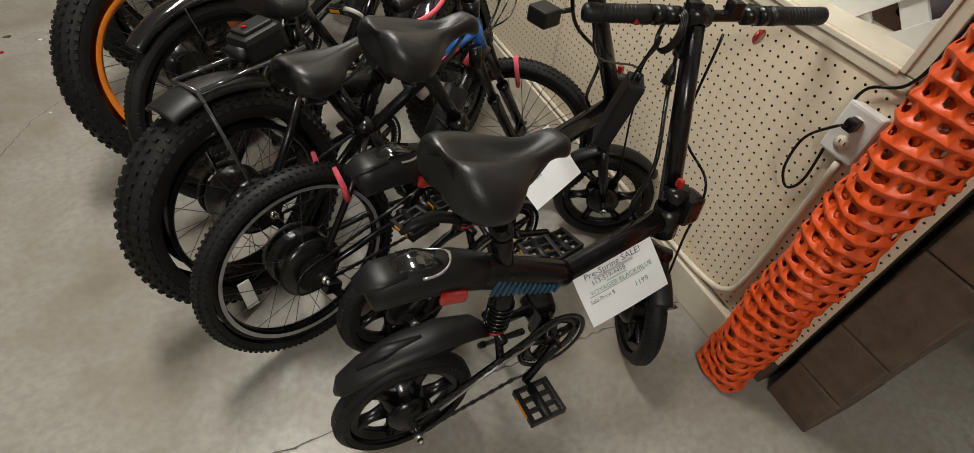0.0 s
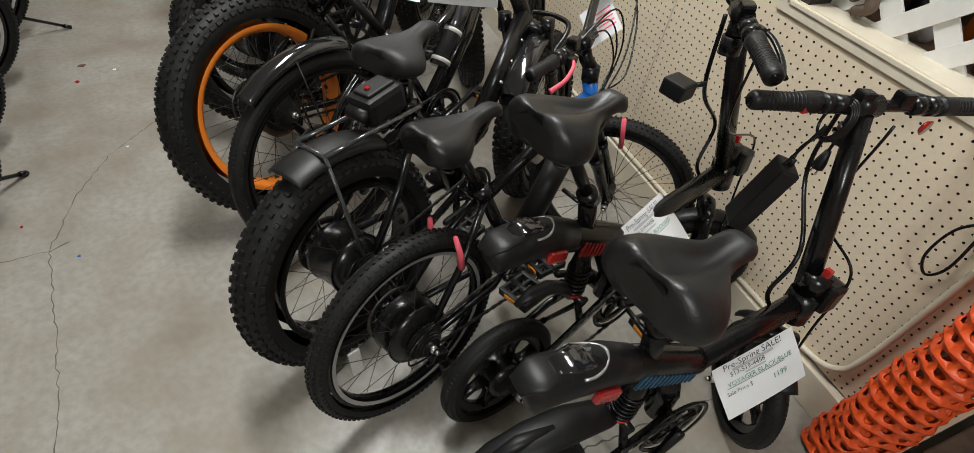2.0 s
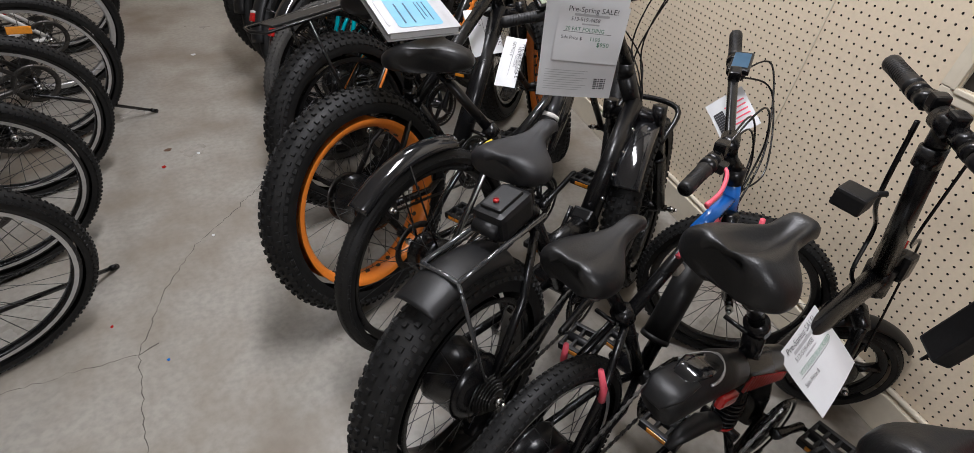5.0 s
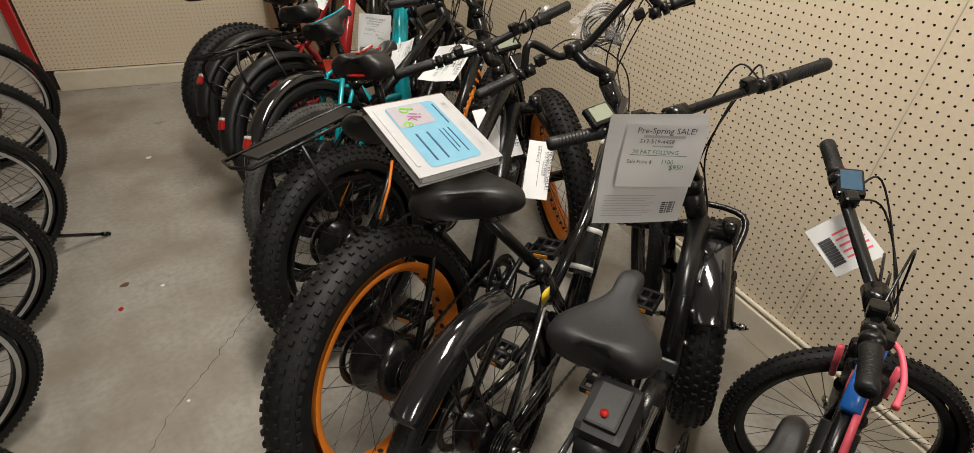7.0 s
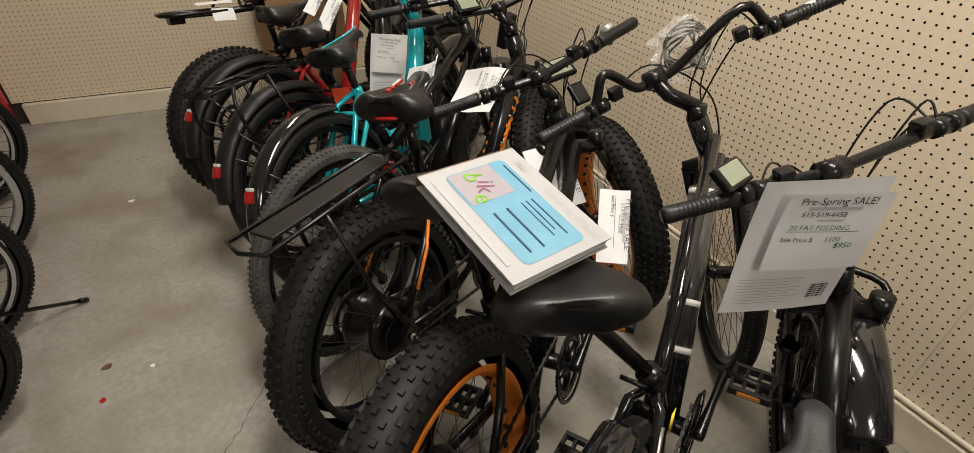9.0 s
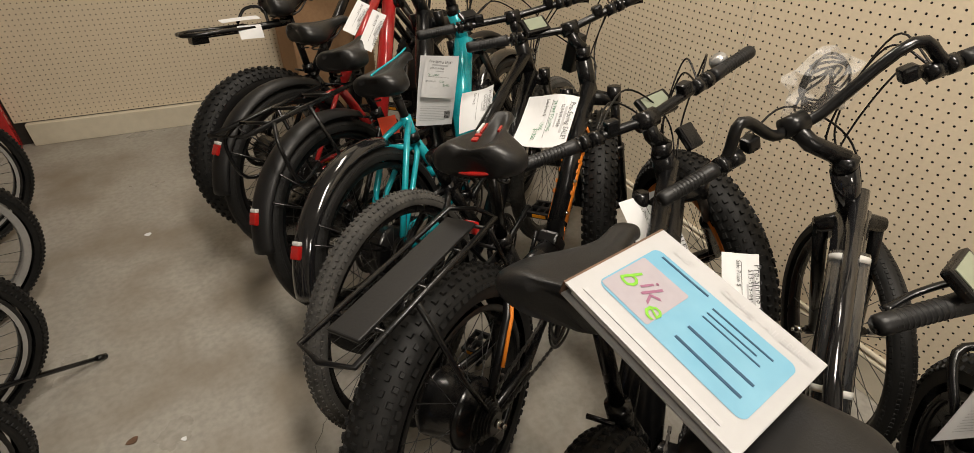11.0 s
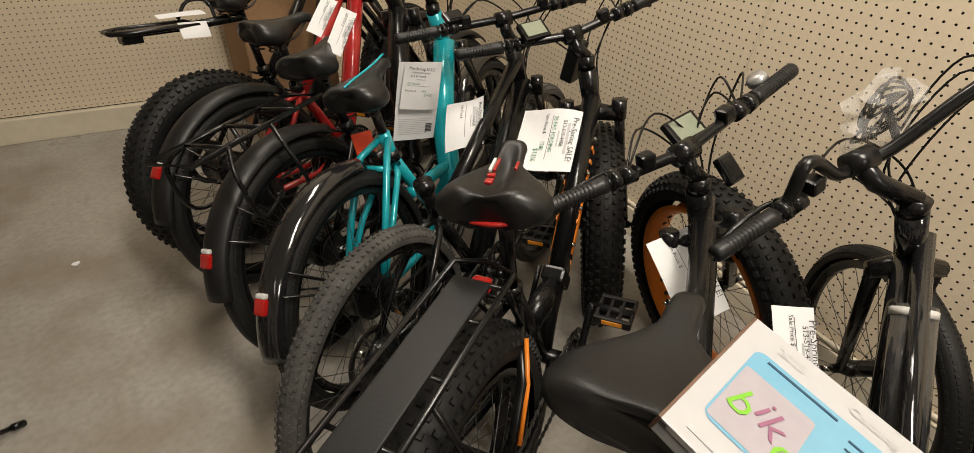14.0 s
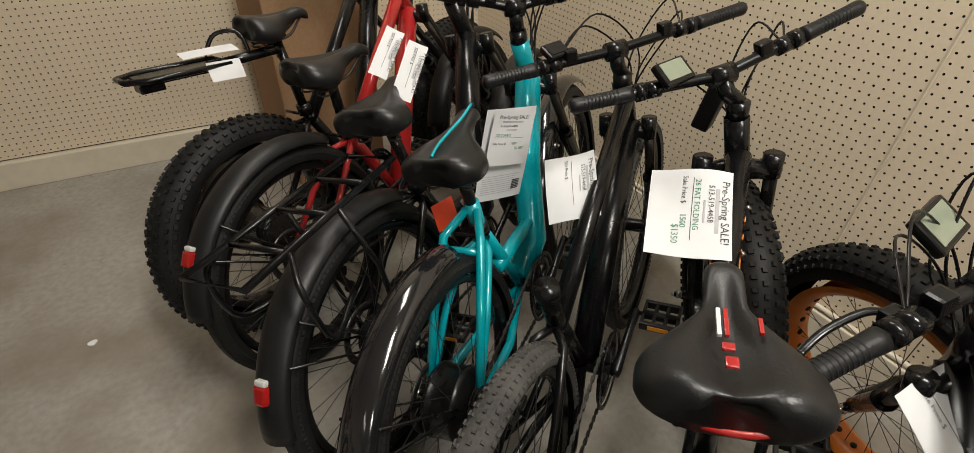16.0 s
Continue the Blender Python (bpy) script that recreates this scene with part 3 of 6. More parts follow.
class Bike:
    """A bicycle on its side stand; local x runs forward, y to its left, z up, from the rear wheel's foot."""

    def __init__(self, label, hub, heading, lean, r, group="row of electric bikes", name="electric_bike"):
        self.r = r
        left = Vector((-math.sin(radians(heading)), math.cos(radians(heading)), 0))
        foot = Vector((*hub, 0)) - left * r * math.sin(radians(lean))
        self.m = pose(foot.x, foot.y, 0, -lean, 0, heading)
        self.inv = self.m.inverted()
        self.ob = tagged(new(name), label, "electric bike", group)
        self.ob.matrix_world = self.m
        self.lean, self.heading = lean, heading

    def loc(self, p):
        return self.inv @ Vector(p)

    def part(self, shape, name, mat, label=""):
        ob = shape.part(name, mat, self.ob)
        return tagged(ob, label) if label else ob

    def wheel(self, name, centre, r, w, rim=BLACK, knob="mtb", spokes=32, motor=0, mag=0, steer=0.0, tyre=RUBBER, deep=0.012, cassette=False, turn=0.0):
        e = new(name)
        e.parent = self.ob
        e.matrix_local = Matrix.Translation(centre) @ Matrix.Rotation(radians(steer), 4, "Z") @ Matrix.Rotation(radians(turn), 4, "Y")
        for n, me in wheel_parts(r, w, rim, knob, spokes, motor, mag, tyre, deep, cassette):
            o = new(n, me)
            o.parent = e
            if n in ("rim_cutout", "axle_nut"):
                tagged(o, kind="stuff")
        return e

    def saddle(self, rear, nose, width, nosew=0.045, groove=0.0, mat=VINYL, post=None, thick=0.07, length=None):
        a, b = self.loc(rear), self.loc(nose)
        x = (b - a)
        L = length or x.length
        x.normalize()
        y = Vector((0, 0, 1)).cross(x).normalized()
        m = Matrix((x, y, x.cross(y))).transposed().to_4x4()
        m.translation = a
        ob = saddle_shape(L, width, nosew, groove, thick).part("saddle", mat, self.ob, m)
        rails = Shape()
        for sy in (-0.022, 0.022):
            rails.curve([m @ Vector((L * 0.14, sy * 1.5, -thick * 0.75)), m @ Vector((L * 0.35, sy, -thick - 0.012)), m @ Vector((L * 0.6, sy, -thick - 0.010)), m @ Vector((L * 0.85, sy * 0.4, -thick * 0.6))], 0.004, 6, 4)
        for sy in (-0.05, 0.05):
            pts = []
            for i in range(28):
                w = i * math.tau / 7
                pts.append(m @ Vector((L * 0.2 + 0.013 * math.cos(w), sy * width / 0.2 * 0.9 + 0.013 * math.sin(w), -thick * 0.7 - 0.05 * i / 28)))
            rails.tube(pts, 0.003, 5)
        self.part(rails, "saddle_rails", DARK_STEEL)
        self.clamp = m @ Vector((L * 0.42, 0, -thick - 0.012))
        if post:
            p = Shape()
            p.tube([post, self.clamp], 0.0145, 14)
            p.tube([self.clamp + Vector((-0.03, 0, 0)), self.clamp + Vector((0.03, 0, 0))], 0.013, 10)
            v = Vector(post)
            d = (self.clamp - v).normalized()
            self.part(p, "seat_post", BLACK)
            c = Shape()
            c.tube([v - d * 0.012, v + d * 0.02], 0.0235, 16)
            c.tube([v + Vector((-0.03, 0.0, 0)), v + Vector((-0.03, 0.05, 0.002))], 0.005, 8)
            self.part(c, "seat_clamp", BLACK)
        self.saddle_m, self.saddle_len = m, L
        return ob

    def tubes(self, name, runs, mat, seg=12):
        s = Shape()
        for pts, r, *flat in runs:
            s.tube(pts, r, seg, flat=flat[0] if flat else 1.0)
        return self.part(s, name, mat)

    def bar(self, left, right, stem, head, rise=0.0, sweep=0.0, r=0.0115, grip=0.12, mat=BLACK, grip_mat=MATTE, lever=BLACK, fat_grip=0.0155, cruiser=False):
        """Handlebar between two ends through the stem's clamp, with grips and brake levers."""
        L, R, S, H = self.loc(left), self.loc(right), self.loc(stem), Vector(head)
        s = Shape()
        gl, gr = (S - L).normalized(), (S - R).normalized()
        path = [L, L + gl * grip * 1.1, S * 0.55 + L * 0.45 + Vector((0.0, 0, rise)), S + (L - S).normalized() * 0.05, S,
                S + (R - S).normalized() * 0.05, S * 0.55 + R * 0.45 + Vector((0.0, 0, rise)), R + gr * grip * 1.1, R]
        s.curve(path, r, 12, 5)
        self.part(s, "handlebar", mat)
        st = Shape()
        st.tube([H, H * 0.35 + S * 0.65 - Vector((0, 0, 0.015)), S - Vector((0, 0, 0.002))], [0.0185, 0.018, 0.0165], 14)
        side = (R - L).normalized()
        st.tube([S - side * 0.024, S + side * 0.024], 0.0215, 16)
        st.tube([H - Vector((0, 0, 0.03)), H + Vector((0, 0, 0.006))], 0.0225, 16)
        self.part(st, "stem", mat)
        for e, d in ((L, gl), (R, gr)):
            g = Shape()
            pts = [e + d * grip * t for t in (0, 0.04, 0.1, 0.3, 0.5, 0.7, 0.92, 1.0)]
            g.tube(pts, [fat_grip * q for q in (0.75, 1.0, 1.05, 0.98, 0.96, 0.98, 1.08, 1.1)], 14)
            for t in np.linspace(0.14, 0.86, 13):
                g.tube([e + d * grip * t, e + d * grip * (t + 0.022)], fat_grip * 1.025, 12)
            self.part(g, "grip", grip_mat)
        for e, d, sg in ((L, gl, 1), (R, gr, -1)):
            lv, body = Shape(), Shape()
            f = Vector((1, 0, 0))
            f = (f - d * f.dot(d)).normalized()
            base = e + d * (grip + 0.045)
            lv.curve([base + f * 0.018, base + f * 0.04 - d * 0.02, base + f * 0.05 - d * 0.07 + Vector((0, 0, -0.012)), base + f * 0.043 - d * 0.12 + Vector((0, 0, -0.022))],
                     [0.0065] * 18 + [0.0085], 8, 6, flat=0.7)
            body.tube([base - d * 0.014, base + d * 0.014], 0.0175, 12)
            body.box(frame_between(base, base + f * 0.03) @ pose(0, 0, -0.004), 0.034, 0.03, 0.022, 0.005)
            body.tube([e + d * (grip + 0.008), e + d * (grip + 0.026)], 0.019, 14)
            body.box(frame_between(e + d * (grip + 0.07), e + d * (grip + 0.1)) @ pose(0, 0, 0.014), 0.03, 0.028, 0.03, 0.006)
            self.part(lv, "brake_lever", lever)
            self.part(body, "control_pod", BLACK)
        self.L, self.R, self.S, self.H = L, R, S, H
        self.gl, self.gr = gl, gr

    def cables(self, target, n=4, seed=1, bulge=0.10, mat=BLACK):
        rng = random.Random(seed)
        c = Shape()
        t = Vector(target)
        for i in range(n):
            e = (self.L + self.gl * 0.17) if i % 2 else (self.R + self.gr * 0.17)
            f = Vector((bulge * rng.uniform(0.7, 1.4), rng.uniform(-0.03, 0.03), rng.uniform(-0.02, 0.07)))
            c.curve([e, e + (self.S - e) * 0.35 + f, self.S * 0.5 + t * 0.5 + f * 0.9, t + Vector((0.02, rng.uniform(-0.012, 0.012), 0.03)), t - Vector((0.05, 0, 0.06))], 0.0024, 6, 7)
        self.part(c, "cable", mat)

    def display(self, at, size=(0.075, 0.05), tilt=35, screen=LCD, yaw=0.0, name="display"):
        p = self.loc(at)
        m = Matrix.Translation(p) @ Matrix.Rotation(radians(yaw), 4, "Z") @ Matrix.Rotation(radians(-tilt), 4, "Y")
        b = Shape().box(m, size[1], size[0], 0.016, 0.005)
        ob = self.part(b, name, BLACK)
        sc = Shape().box(m @ pose(0.002, 0, 0.0085), size[1] * 0.74, size[0] * 0.76, 0.002, 0.0005)
        so = sc.part("screen", screen, ob)
        return m

    def fork(self, hub, head_low, head_top, spread=0.05, r=0.014, susp=False, mat=BLACK, steer=0.0):
        f = Shape()
        h, a = Vector(hub), Vector(head_low)
        rot = Matrix.Rotation(radians(steer), 4, "Z")
        crown = a + Vector((0.0, 0, -0.02))
        for sg in (-1, 1):
            o = rot @ Vector((0, sg * spread, 0))
            top = crown + o
            mid = top * 0.45 + (h + o) * 0.55
            if susp:
                f.tube([h + o, h + o + (top - h - o) * 0.56, h + o + (top - h - o) * 0.57, h + o + (top - h - o) * 0.6], [r * 1.25, r * 1.35, r * 1.5, r * 1.5], 12)
                f.tube([h + o + (top - h - o) * 0.58, top + Vector((0, 0, 0.03))], r * 0.95, 12)
                f.tube([top + Vector((0, 0, -0.01)), top + Vector((0, 0, 0.045))], r * 1.4, 12)
            else:
                f.tube([h + o, mid + (h - crown) * 0.02, top], [r * 0.8, r, r * 1.05], 12)
            f.tube([h + o * 0.9, h + o * 1.2], 0.012, 8)
        c0, c1 = crown + rot @ Vector((0, -spread - 0.012, 0)), crown + rot @ Vector((0, spread + 0.012, 0))
        f.tube([c0, crown + Vector((0, 0, 0.015)), c1], [r * 1.2, r * 1.7, r * 1.2], 12)
        self.part(f, "fork", mat)
        if susp:
            k = Shape()
            for sg in (-1, 1):
                o = rot @ Vector((0, sg * spread, 0))
                k.tube([h + o + (crown - h) * 0.6, crown + o], r * 0.82, 12)
            self.part(k, "fork_stanchion", DARK_STEEL)

    def crank(self, bb, r=0.075, length=0.165, angle=35, side=0.065, guard=True, pedal_mat=MATTE):
        bb = Vector(bb)
        c = Shape()
        m = Matrix.Translation(bb + Vector((0, -side + 0.01, 0)))
        c.lathe([(r * 0.72, -0.002), (r, -0.002), (r, 0.002), (r * 0.72, 0.002)], 44, m, closed=True)
        for i in range(44):
            a = math.tau * i / 44
            c.box(m @ Matrix.Rotation(-a, 4, "Y") @ pose(r + 0.002, 0, 0), 0.006, 0.003, 0.006)
        for i in range(5):
            a = math.tau * i / 5 + 0.3
            c.tube([m @ Vector((0, 0, 0)), m @ Vector((r * 0.8 * math.cos(a), 0, r * 0.8 * math.sin(a)))], [0.012, 0.008], 6)
        if guard:
            c.lathe([(r + 0.004, -0.008), (r + 0.014, -0.009), (r + 0.016, -0.006), (r + 0.004, -0.005)], 44, m, closed=True)
        self.part(c, "chainring", BLACK)
        k = Shape()
        k.tube([bb + Vector((0, -side, 0)), bb + Vector((0, side, 0))], 0.022, 16)
        for sg, da in ((-1, 0), (1, 180)):
            p = Shape()
            a = radians(angle + da)
            b = bb + Vector((0, sg * (side + 0.012), 0))
            e = b + Vector((length * math.cos(a), sg * 0.012, length * math.sin(a)))
            k.tube([b - (e - b) * 0.08, b, b * 0.5 + e * 0.5, e, e + (e - b) * 0.05], [0.012, 0.014, 0.0095, 0.011, 0.008], 10)
            pc = e + Vector((0, sg * 0.062, 0))
            k.tube([e, e + Vector((0, sg * 0.10, 0))], 0.006, 8)
            for dx in (-0.040, 0.040):
                p.box(Matrix.Translation(pc + Vector((dx, 0, 0))), 0.012, 0.092, 0.022, 0.003)
                self.part(Shape().box(Matrix.Translation(pc + Vector((dx * 1.16, 0, 0))), 0.003, 0.05, 0.012, 0.001), "pedal_reflector", AMBER)
            for dy in (-0.042, -0.014, 0.014, 0.042):
                p.box(Matrix.Translation(pc + Vector((0, dy, 0))), 0.08, 0.008, 0.018, 0.002)
            p.tube([pc - Vector((0, 0.045, 0)), pc + Vector((0, 0.045, 0))], 0.012, 10)
            self.part(p, "pedal", pedal_mat)
        self.part(k, "crank_arm", BLACK)
        self.bb, self.ring_r = bb, r

    def chain(self, hub, side=0.055, rear_r=0.035):
        s = Shape()
        b, h = self.bb, Vector(hub)
        for top in (1, -1):
            p0 = b + Vector((0, -side, top * self.ring_r))
            p1 = h + Vector((0, -side - 0.01, top * rear_r))
            s = Shape()
            n = int((p1 - p0).length / 0.0127)
            for i in range(n):
                a, c = p0.lerp(p1, i / n), p0.lerp(p1, (i + 0.82) / n)
                dy = 0.0018 if i % 2 else 0
                s.box(frame_between(a, c), 0.0125, 0.0075 - dy * 2, 0.008)
            self.part(s, "chain", DARK_STEEL)

    def derailleur(self, hub):
        h = Vector(hub)
        s = Shape()
        s.box(Matrix.Translation(h + Vector((0.01, -0.095, -0.03))) @ pose(0, 0, 0, 0, 25, 0), 0.045, 0.03, 0.03, 0.006)
        s.box(Matrix.Translation(h + Vector((0.03, -0.08, -0.085))) @ pose(0, 0, 0, 0, -25, 0), 0.022, 0.014, 0.09, 0.004)
        for dz, dx in ((-0.05, 0.02), (-0.12, 0.045)):
            s.lathe([(0, -0.004), (0.019, -0.004), (0.019, 0.004), (0, 0.004)], 16, Matrix.Translation(h + Vector((dx, -0.08, dz))))
        s.curve([h + Vector((-0.02, -0.09, -0.02)), h + Vector((-0.07, -0.09, 0.0)), h + Vector((-0.04, -0.085, 0.05)), h + Vector((0.1, -0.05, 0.03))], 0.0025, 6, 6)
        self.part(s, "derailleur", BLACK)

    def fender(self, centre, r, w, arc, mat, stays=True, lip=0.022, steer=0.0):
        s = Shape()
        c = Matrix.Translation(centre) @ Matrix.Rotation(radians(steer), 4, "Z")
        prof = []
        for i in range(9):
            a = radians(-80 + 160 * i / 8)
            prof.append((r + 0.008 * math.cos(a) - lip * (1 - math.cos(a)), w / 2 * math.sin(a)))
        inner = [(q - 0.004, y * 0.95) for q, y in prof[::-1]]
        s.lathe(prof + inner, 32, c @ Matrix.Rotation(0, 4, "Y"), arc=arc, closed=True)
        n = len(prof) * 2
        k = len(s.v) - n
        s.add([], [])
        s.f += [tuple(range(n)), tuple(range(k, k + n))]
        s.s += [False, False]
        self.part(s, "fender", mat)
        if stays:
            t = Shape()
            for deg in stays if isinstance(stays, (list, tuple)) else (arc[1] - 25, (arc[0] + arc[1]) / 2 + 15):
                a = radians(deg)
                for sg in (-1, 1):
                    t.tube([Vector(centre) + Vector((0, sg * (w / 2 + 0.01), 0)), Vector(centre) + Vector(((r - 0.012) * math.cos(a), sg * w / 2, (r - 0.012) * math.sin(a)))], 0.003, 6)
            self.part(t, "fender_stay", BLACK)

    def stand(self, at, foot):
        s = Shape()
        f = self.loc(foot)
        a = Vector(at)
        s.tube([a, a.lerp(f, 0.5), f], [0.009, 0.008, 0.007], 8)
        s.tube([f - (f - a).normalized() * 0.03, f], 0.010, 8)
        self.part(s, "kickstand", BLACK)


# ---- the row of electric bikes along the pegboard ----
def head_points(wb, r, low, top):
    k = math.tan(radians(19))
    off = 0.03
    return Vector((wb - off - (low - r) * k, 0, low)), Vector((wb - off - (top - r) * k, 0, top))


def compact_bike(label, hub, heading, lean, wb, accent, stripe, rear, nose, bar, stem, steer):
    """A small folding bike: 14 inch wheels, one thick beam, a tall straight steering post."""
    r = 0.172
    b = Bike(label, hub, heading, lean, r)
    rh, fh = Vector((0, 0, r)), Vector((wb, 0, r))
    b.wheel("rear_wheel", rh, r, 0.052, rim=accent, knob="street", mag=6, deep=0.014)
    b.wheel("front_wheel", fh, r, 0.052, rim=accent, knob="street", mag=6, deep=0.014, steer=steer)
    head = Vector((wb - 0.035, 0, 0.525))
    s = Shape()
    s.tube([(0.02, 0, 0.592), (0.10, 0, 0.578), (0.19, 0, 0.545), (0.28, 0, 0.503), (0.36, 0, 0.462), (0.395, 0, 0.445)], [0.030, 0.038, 0.040, 0.040, 0.037, 0.033], 18, flat=0.85)
    s.tube([(0.345, 0, 0.450), (0.40, 0, 0.448), (0.50, 0, 0.478), head + Vector((-0.02, 0, -0.005))], [0.030, 0.034, 0.034, 0.034], 16, flat=0.72)
    s.tube([(0.31, 0, 0.46), (0.36, 0, 0.34), (0.355, 0, 0.26)], [0.03, 0.028, 0.028], 12)
    s.tube([(0.235, 0, 0.51), (0.215, 0, 0.655)], 0.021, 16)
    b.part(s, "frame", BLACK)
    tail = Shape()
    tail.tube([(-0.050, 0, 0.592), (-0.046, 0, 0.593), (-0.02, 0, 0.598), (0.04, 0, 0.598), (0.11, 0, 0.584), (0.175, 0, 0.555)], [0.030, 0.038, 0.042, 0.045, 0.045, 0.038], 20, flat=0.95)
    tail.tube([(-0.066, 0, 0.622), (-0.03, 0, 0.634), (0.02, 0, 0.636)], [0.005, 0.009, 0.008], 14, flat=4.0)
    b.part(tail, "tail_cover", MATTE)
    ring = Shape()
    ring.tube([Vector((0.055 + 0.055 * math.cos(a), 0.036 * math.sin(a), 0.642 - 0.018 * abs(math.sin(a)) - 0.02 * math.cos(a) * 0.5)) for a in np.linspace(-1.75, 1.75, 20)], 0.0028, 6)
    b.part(ring, "cover_ring", SILVER)
    pad = Shape()
    pad.tube([(0.0, 0, 0.640), (0.05, 0, 0.640), (0.09, 0, 0.628)], [0.004, 0.006, 0.004], 12, flat=5.0)
    b.part(pad, "charge_cap", GLOSS)
    for sg in (-1, 1):
        rl = Shape()
        rl.box(pose(0.10, sg * 0.045, 0.560, 0, 16, 0), 0.055, 0.016, 0.028, 0.007)
        b.part(rl, "side_reflector", REFLECT)
    for sg in (-1, 1):
        st = Shape()
        for i in range(13):
            st.box(pose(0.195 + i * 0.013, sg * 0.0335, 0.525 - i * 0.0062, 0, 24, 0), 0.0065, 0.006, 0.040 - 0.0015 * i, 0.001)
        b.part(st, "stripe", stripe)
    sw = Shape()
    for sg in (-1, 1):
        sw.tube([(0.345, sg * 0.035, 0.30), (0.20, sg * 0.052, 0.262), (0.0, sg * 0.058, r)], [0.017, 0.015, 0.012], 10, flat=0.6)
        sw.tube([(0.22, sg * 0.05, 0.27), (0.225, sg * 0.02, 0.34)], 0.010, 8)
    sw.tube([(0.225, -0.045, 0.335), (0.225, 0.045, 0.335)], 0.012, 8)
    b.part(sw, "swing_arm", BLACK)
    edge = Shape()
    edge.tube([(0.30, -0.055, 0.302), (0.18, -0.066, 0.271), (0.06, -0.070, 0.207)], 0.0035, 6)
    b.part(edge, "swing_arm_edge", SILVER)
    sh = Shape()
    sh.tube([(0.222, 0, 0.33), (0.226, 0, 0.35), (0.236, 0, 0.43), (0.244, 0, 0.50)], [0.016, 0.026, 0.026, 0.015], 14)
    for i in range(6):
        sh.lathe([(0.025, -0.003), (0.030, -0.003), (0.030, 0.003), (0.025, 0.003)], 16, pose(0.228 + 0.0016 * i, 0, 0.355 + 0.013 * i, 90, 0, 0), closed=True)
    b.part(sh, "shock_absorber", BLACK)
    band = Shape().lathe([(0.026, -0.004), (0.0285, -0.004), (0.0285, 0.004), (0.026, 0.004)], 16, pose(0.2255, 0, 0.345, 90, 0, 0), closed=True)
    b.part(band, "shock_ring", REFLECT)
    gd = Shape()
    if steer > 0:
        gd.tube([(0.20, 0, 0.345), (0.17, 0, 0.372), (0.09, 0, 0.390), (0.0, 0, 0.388), (-0.08, 0, 0.366), (-0.128, 0, 0.338), (-0.142, 0, 0.322)], [0.010, 0.015, 0.018, 0.018, 0.016, 0.012, 0.004], 16, flat=2.3)
        gd.tube([(0.05, 0, 0.404), (-0.03, 0, 0.402), (-0.09, 0, 0.376)], [0.004, 0.009, 0.005], 10, flat=1.6)
    else:
        gd.tube([(0.215, 0, 0.33), (0.19, 0, 0.375), (0.14, 0, 0.405), (0.08, 0, 0.412), (0.035, 0, 0.402)], [0.010, 0.014, 0.015, 0.012, 0.005], 14, flat=1.5)
    b.part(gd, "fender", MATTE)
    b.crank((0.355, 0, 0.28), r=0.078, length=0.11, angle=225 if steer > 0 else -20, side=0.06)
    b.chain(rh, side=0.06)
    b.saddle(rear, nose, 0.195, 0.062, groove=0.026, post=(0.216, 0, 0.645), thick=0.074)
    # steering post and fork
    S = b.loc(stem)
    p = Shape()
    p.tube([head + Vector((0.005, 0, -0.05)), head + Vector((0, 0, 0.03))], 0.034, 16)
    p.tube([head, S - (S - head) * 0.04], [0.024, 0.019], 16)
    p.box(Matrix.Translation(head + Vector((0.03, -0.02, 0.035))), 0.05, 0.055, 0.075, 0.012)
    p.tube([head + Vector((0, 0, 0.05)), head + Vector((0, 0, 0.085))], 0.029, 16)
    b.part(p, "steering_post", BLACK)
    b.fork(fh, (wb - 0.05, 0, 0.42), head, spread=0.045, r=0.015, steer=steer)
    b.bar(*bar, stem, S - Vector((0, 0, 0.05)), grip=0.13, fat_grip=0.0175)
    b.fender(fh, r + 0.016, 0.06, (35, 130), MATTE, stays=False, lip=0.012, steer=steer)
    c = Shape()
    c.curve([S + Vector((0.03, 0.05, -0.02)), S + Vector((0.06, 0.06, -0.2)), head + Vector((-0.05, 0.04, 0.14)), head + Vector((-0.09, 0.03, 0.04)), head + Vector((-0.06, 0.02, -0.02))], 0.005, 8, 8)
    c.curve([S + Vector((0.03, -0.05, -0.02)), S + Vector((0.05, -0.03, -0.25)), head + Vector((0.05, -0.03, 0.1)), head + Vector((0.04, -0.04, -0.06)), fh + Vector((0, -0.05, 0.1))], 0.003, 6, 8)
    b.part(c, "cable", BLACK)
    red = Shape().box(Matrix.Translation(head + Vector((-0.025, -0.02, 0.12))), 0.012, 0.016, 0.02, 0.003)
    b.part(red, "latch_button", REFLECT)
    b.stand((0.33, 0.03, 0.22), (b.m @ Vector((0.28, 0.15, 0.03))).to_2d().to_3d() + Vector((0, 0, 0.008)))
    return b


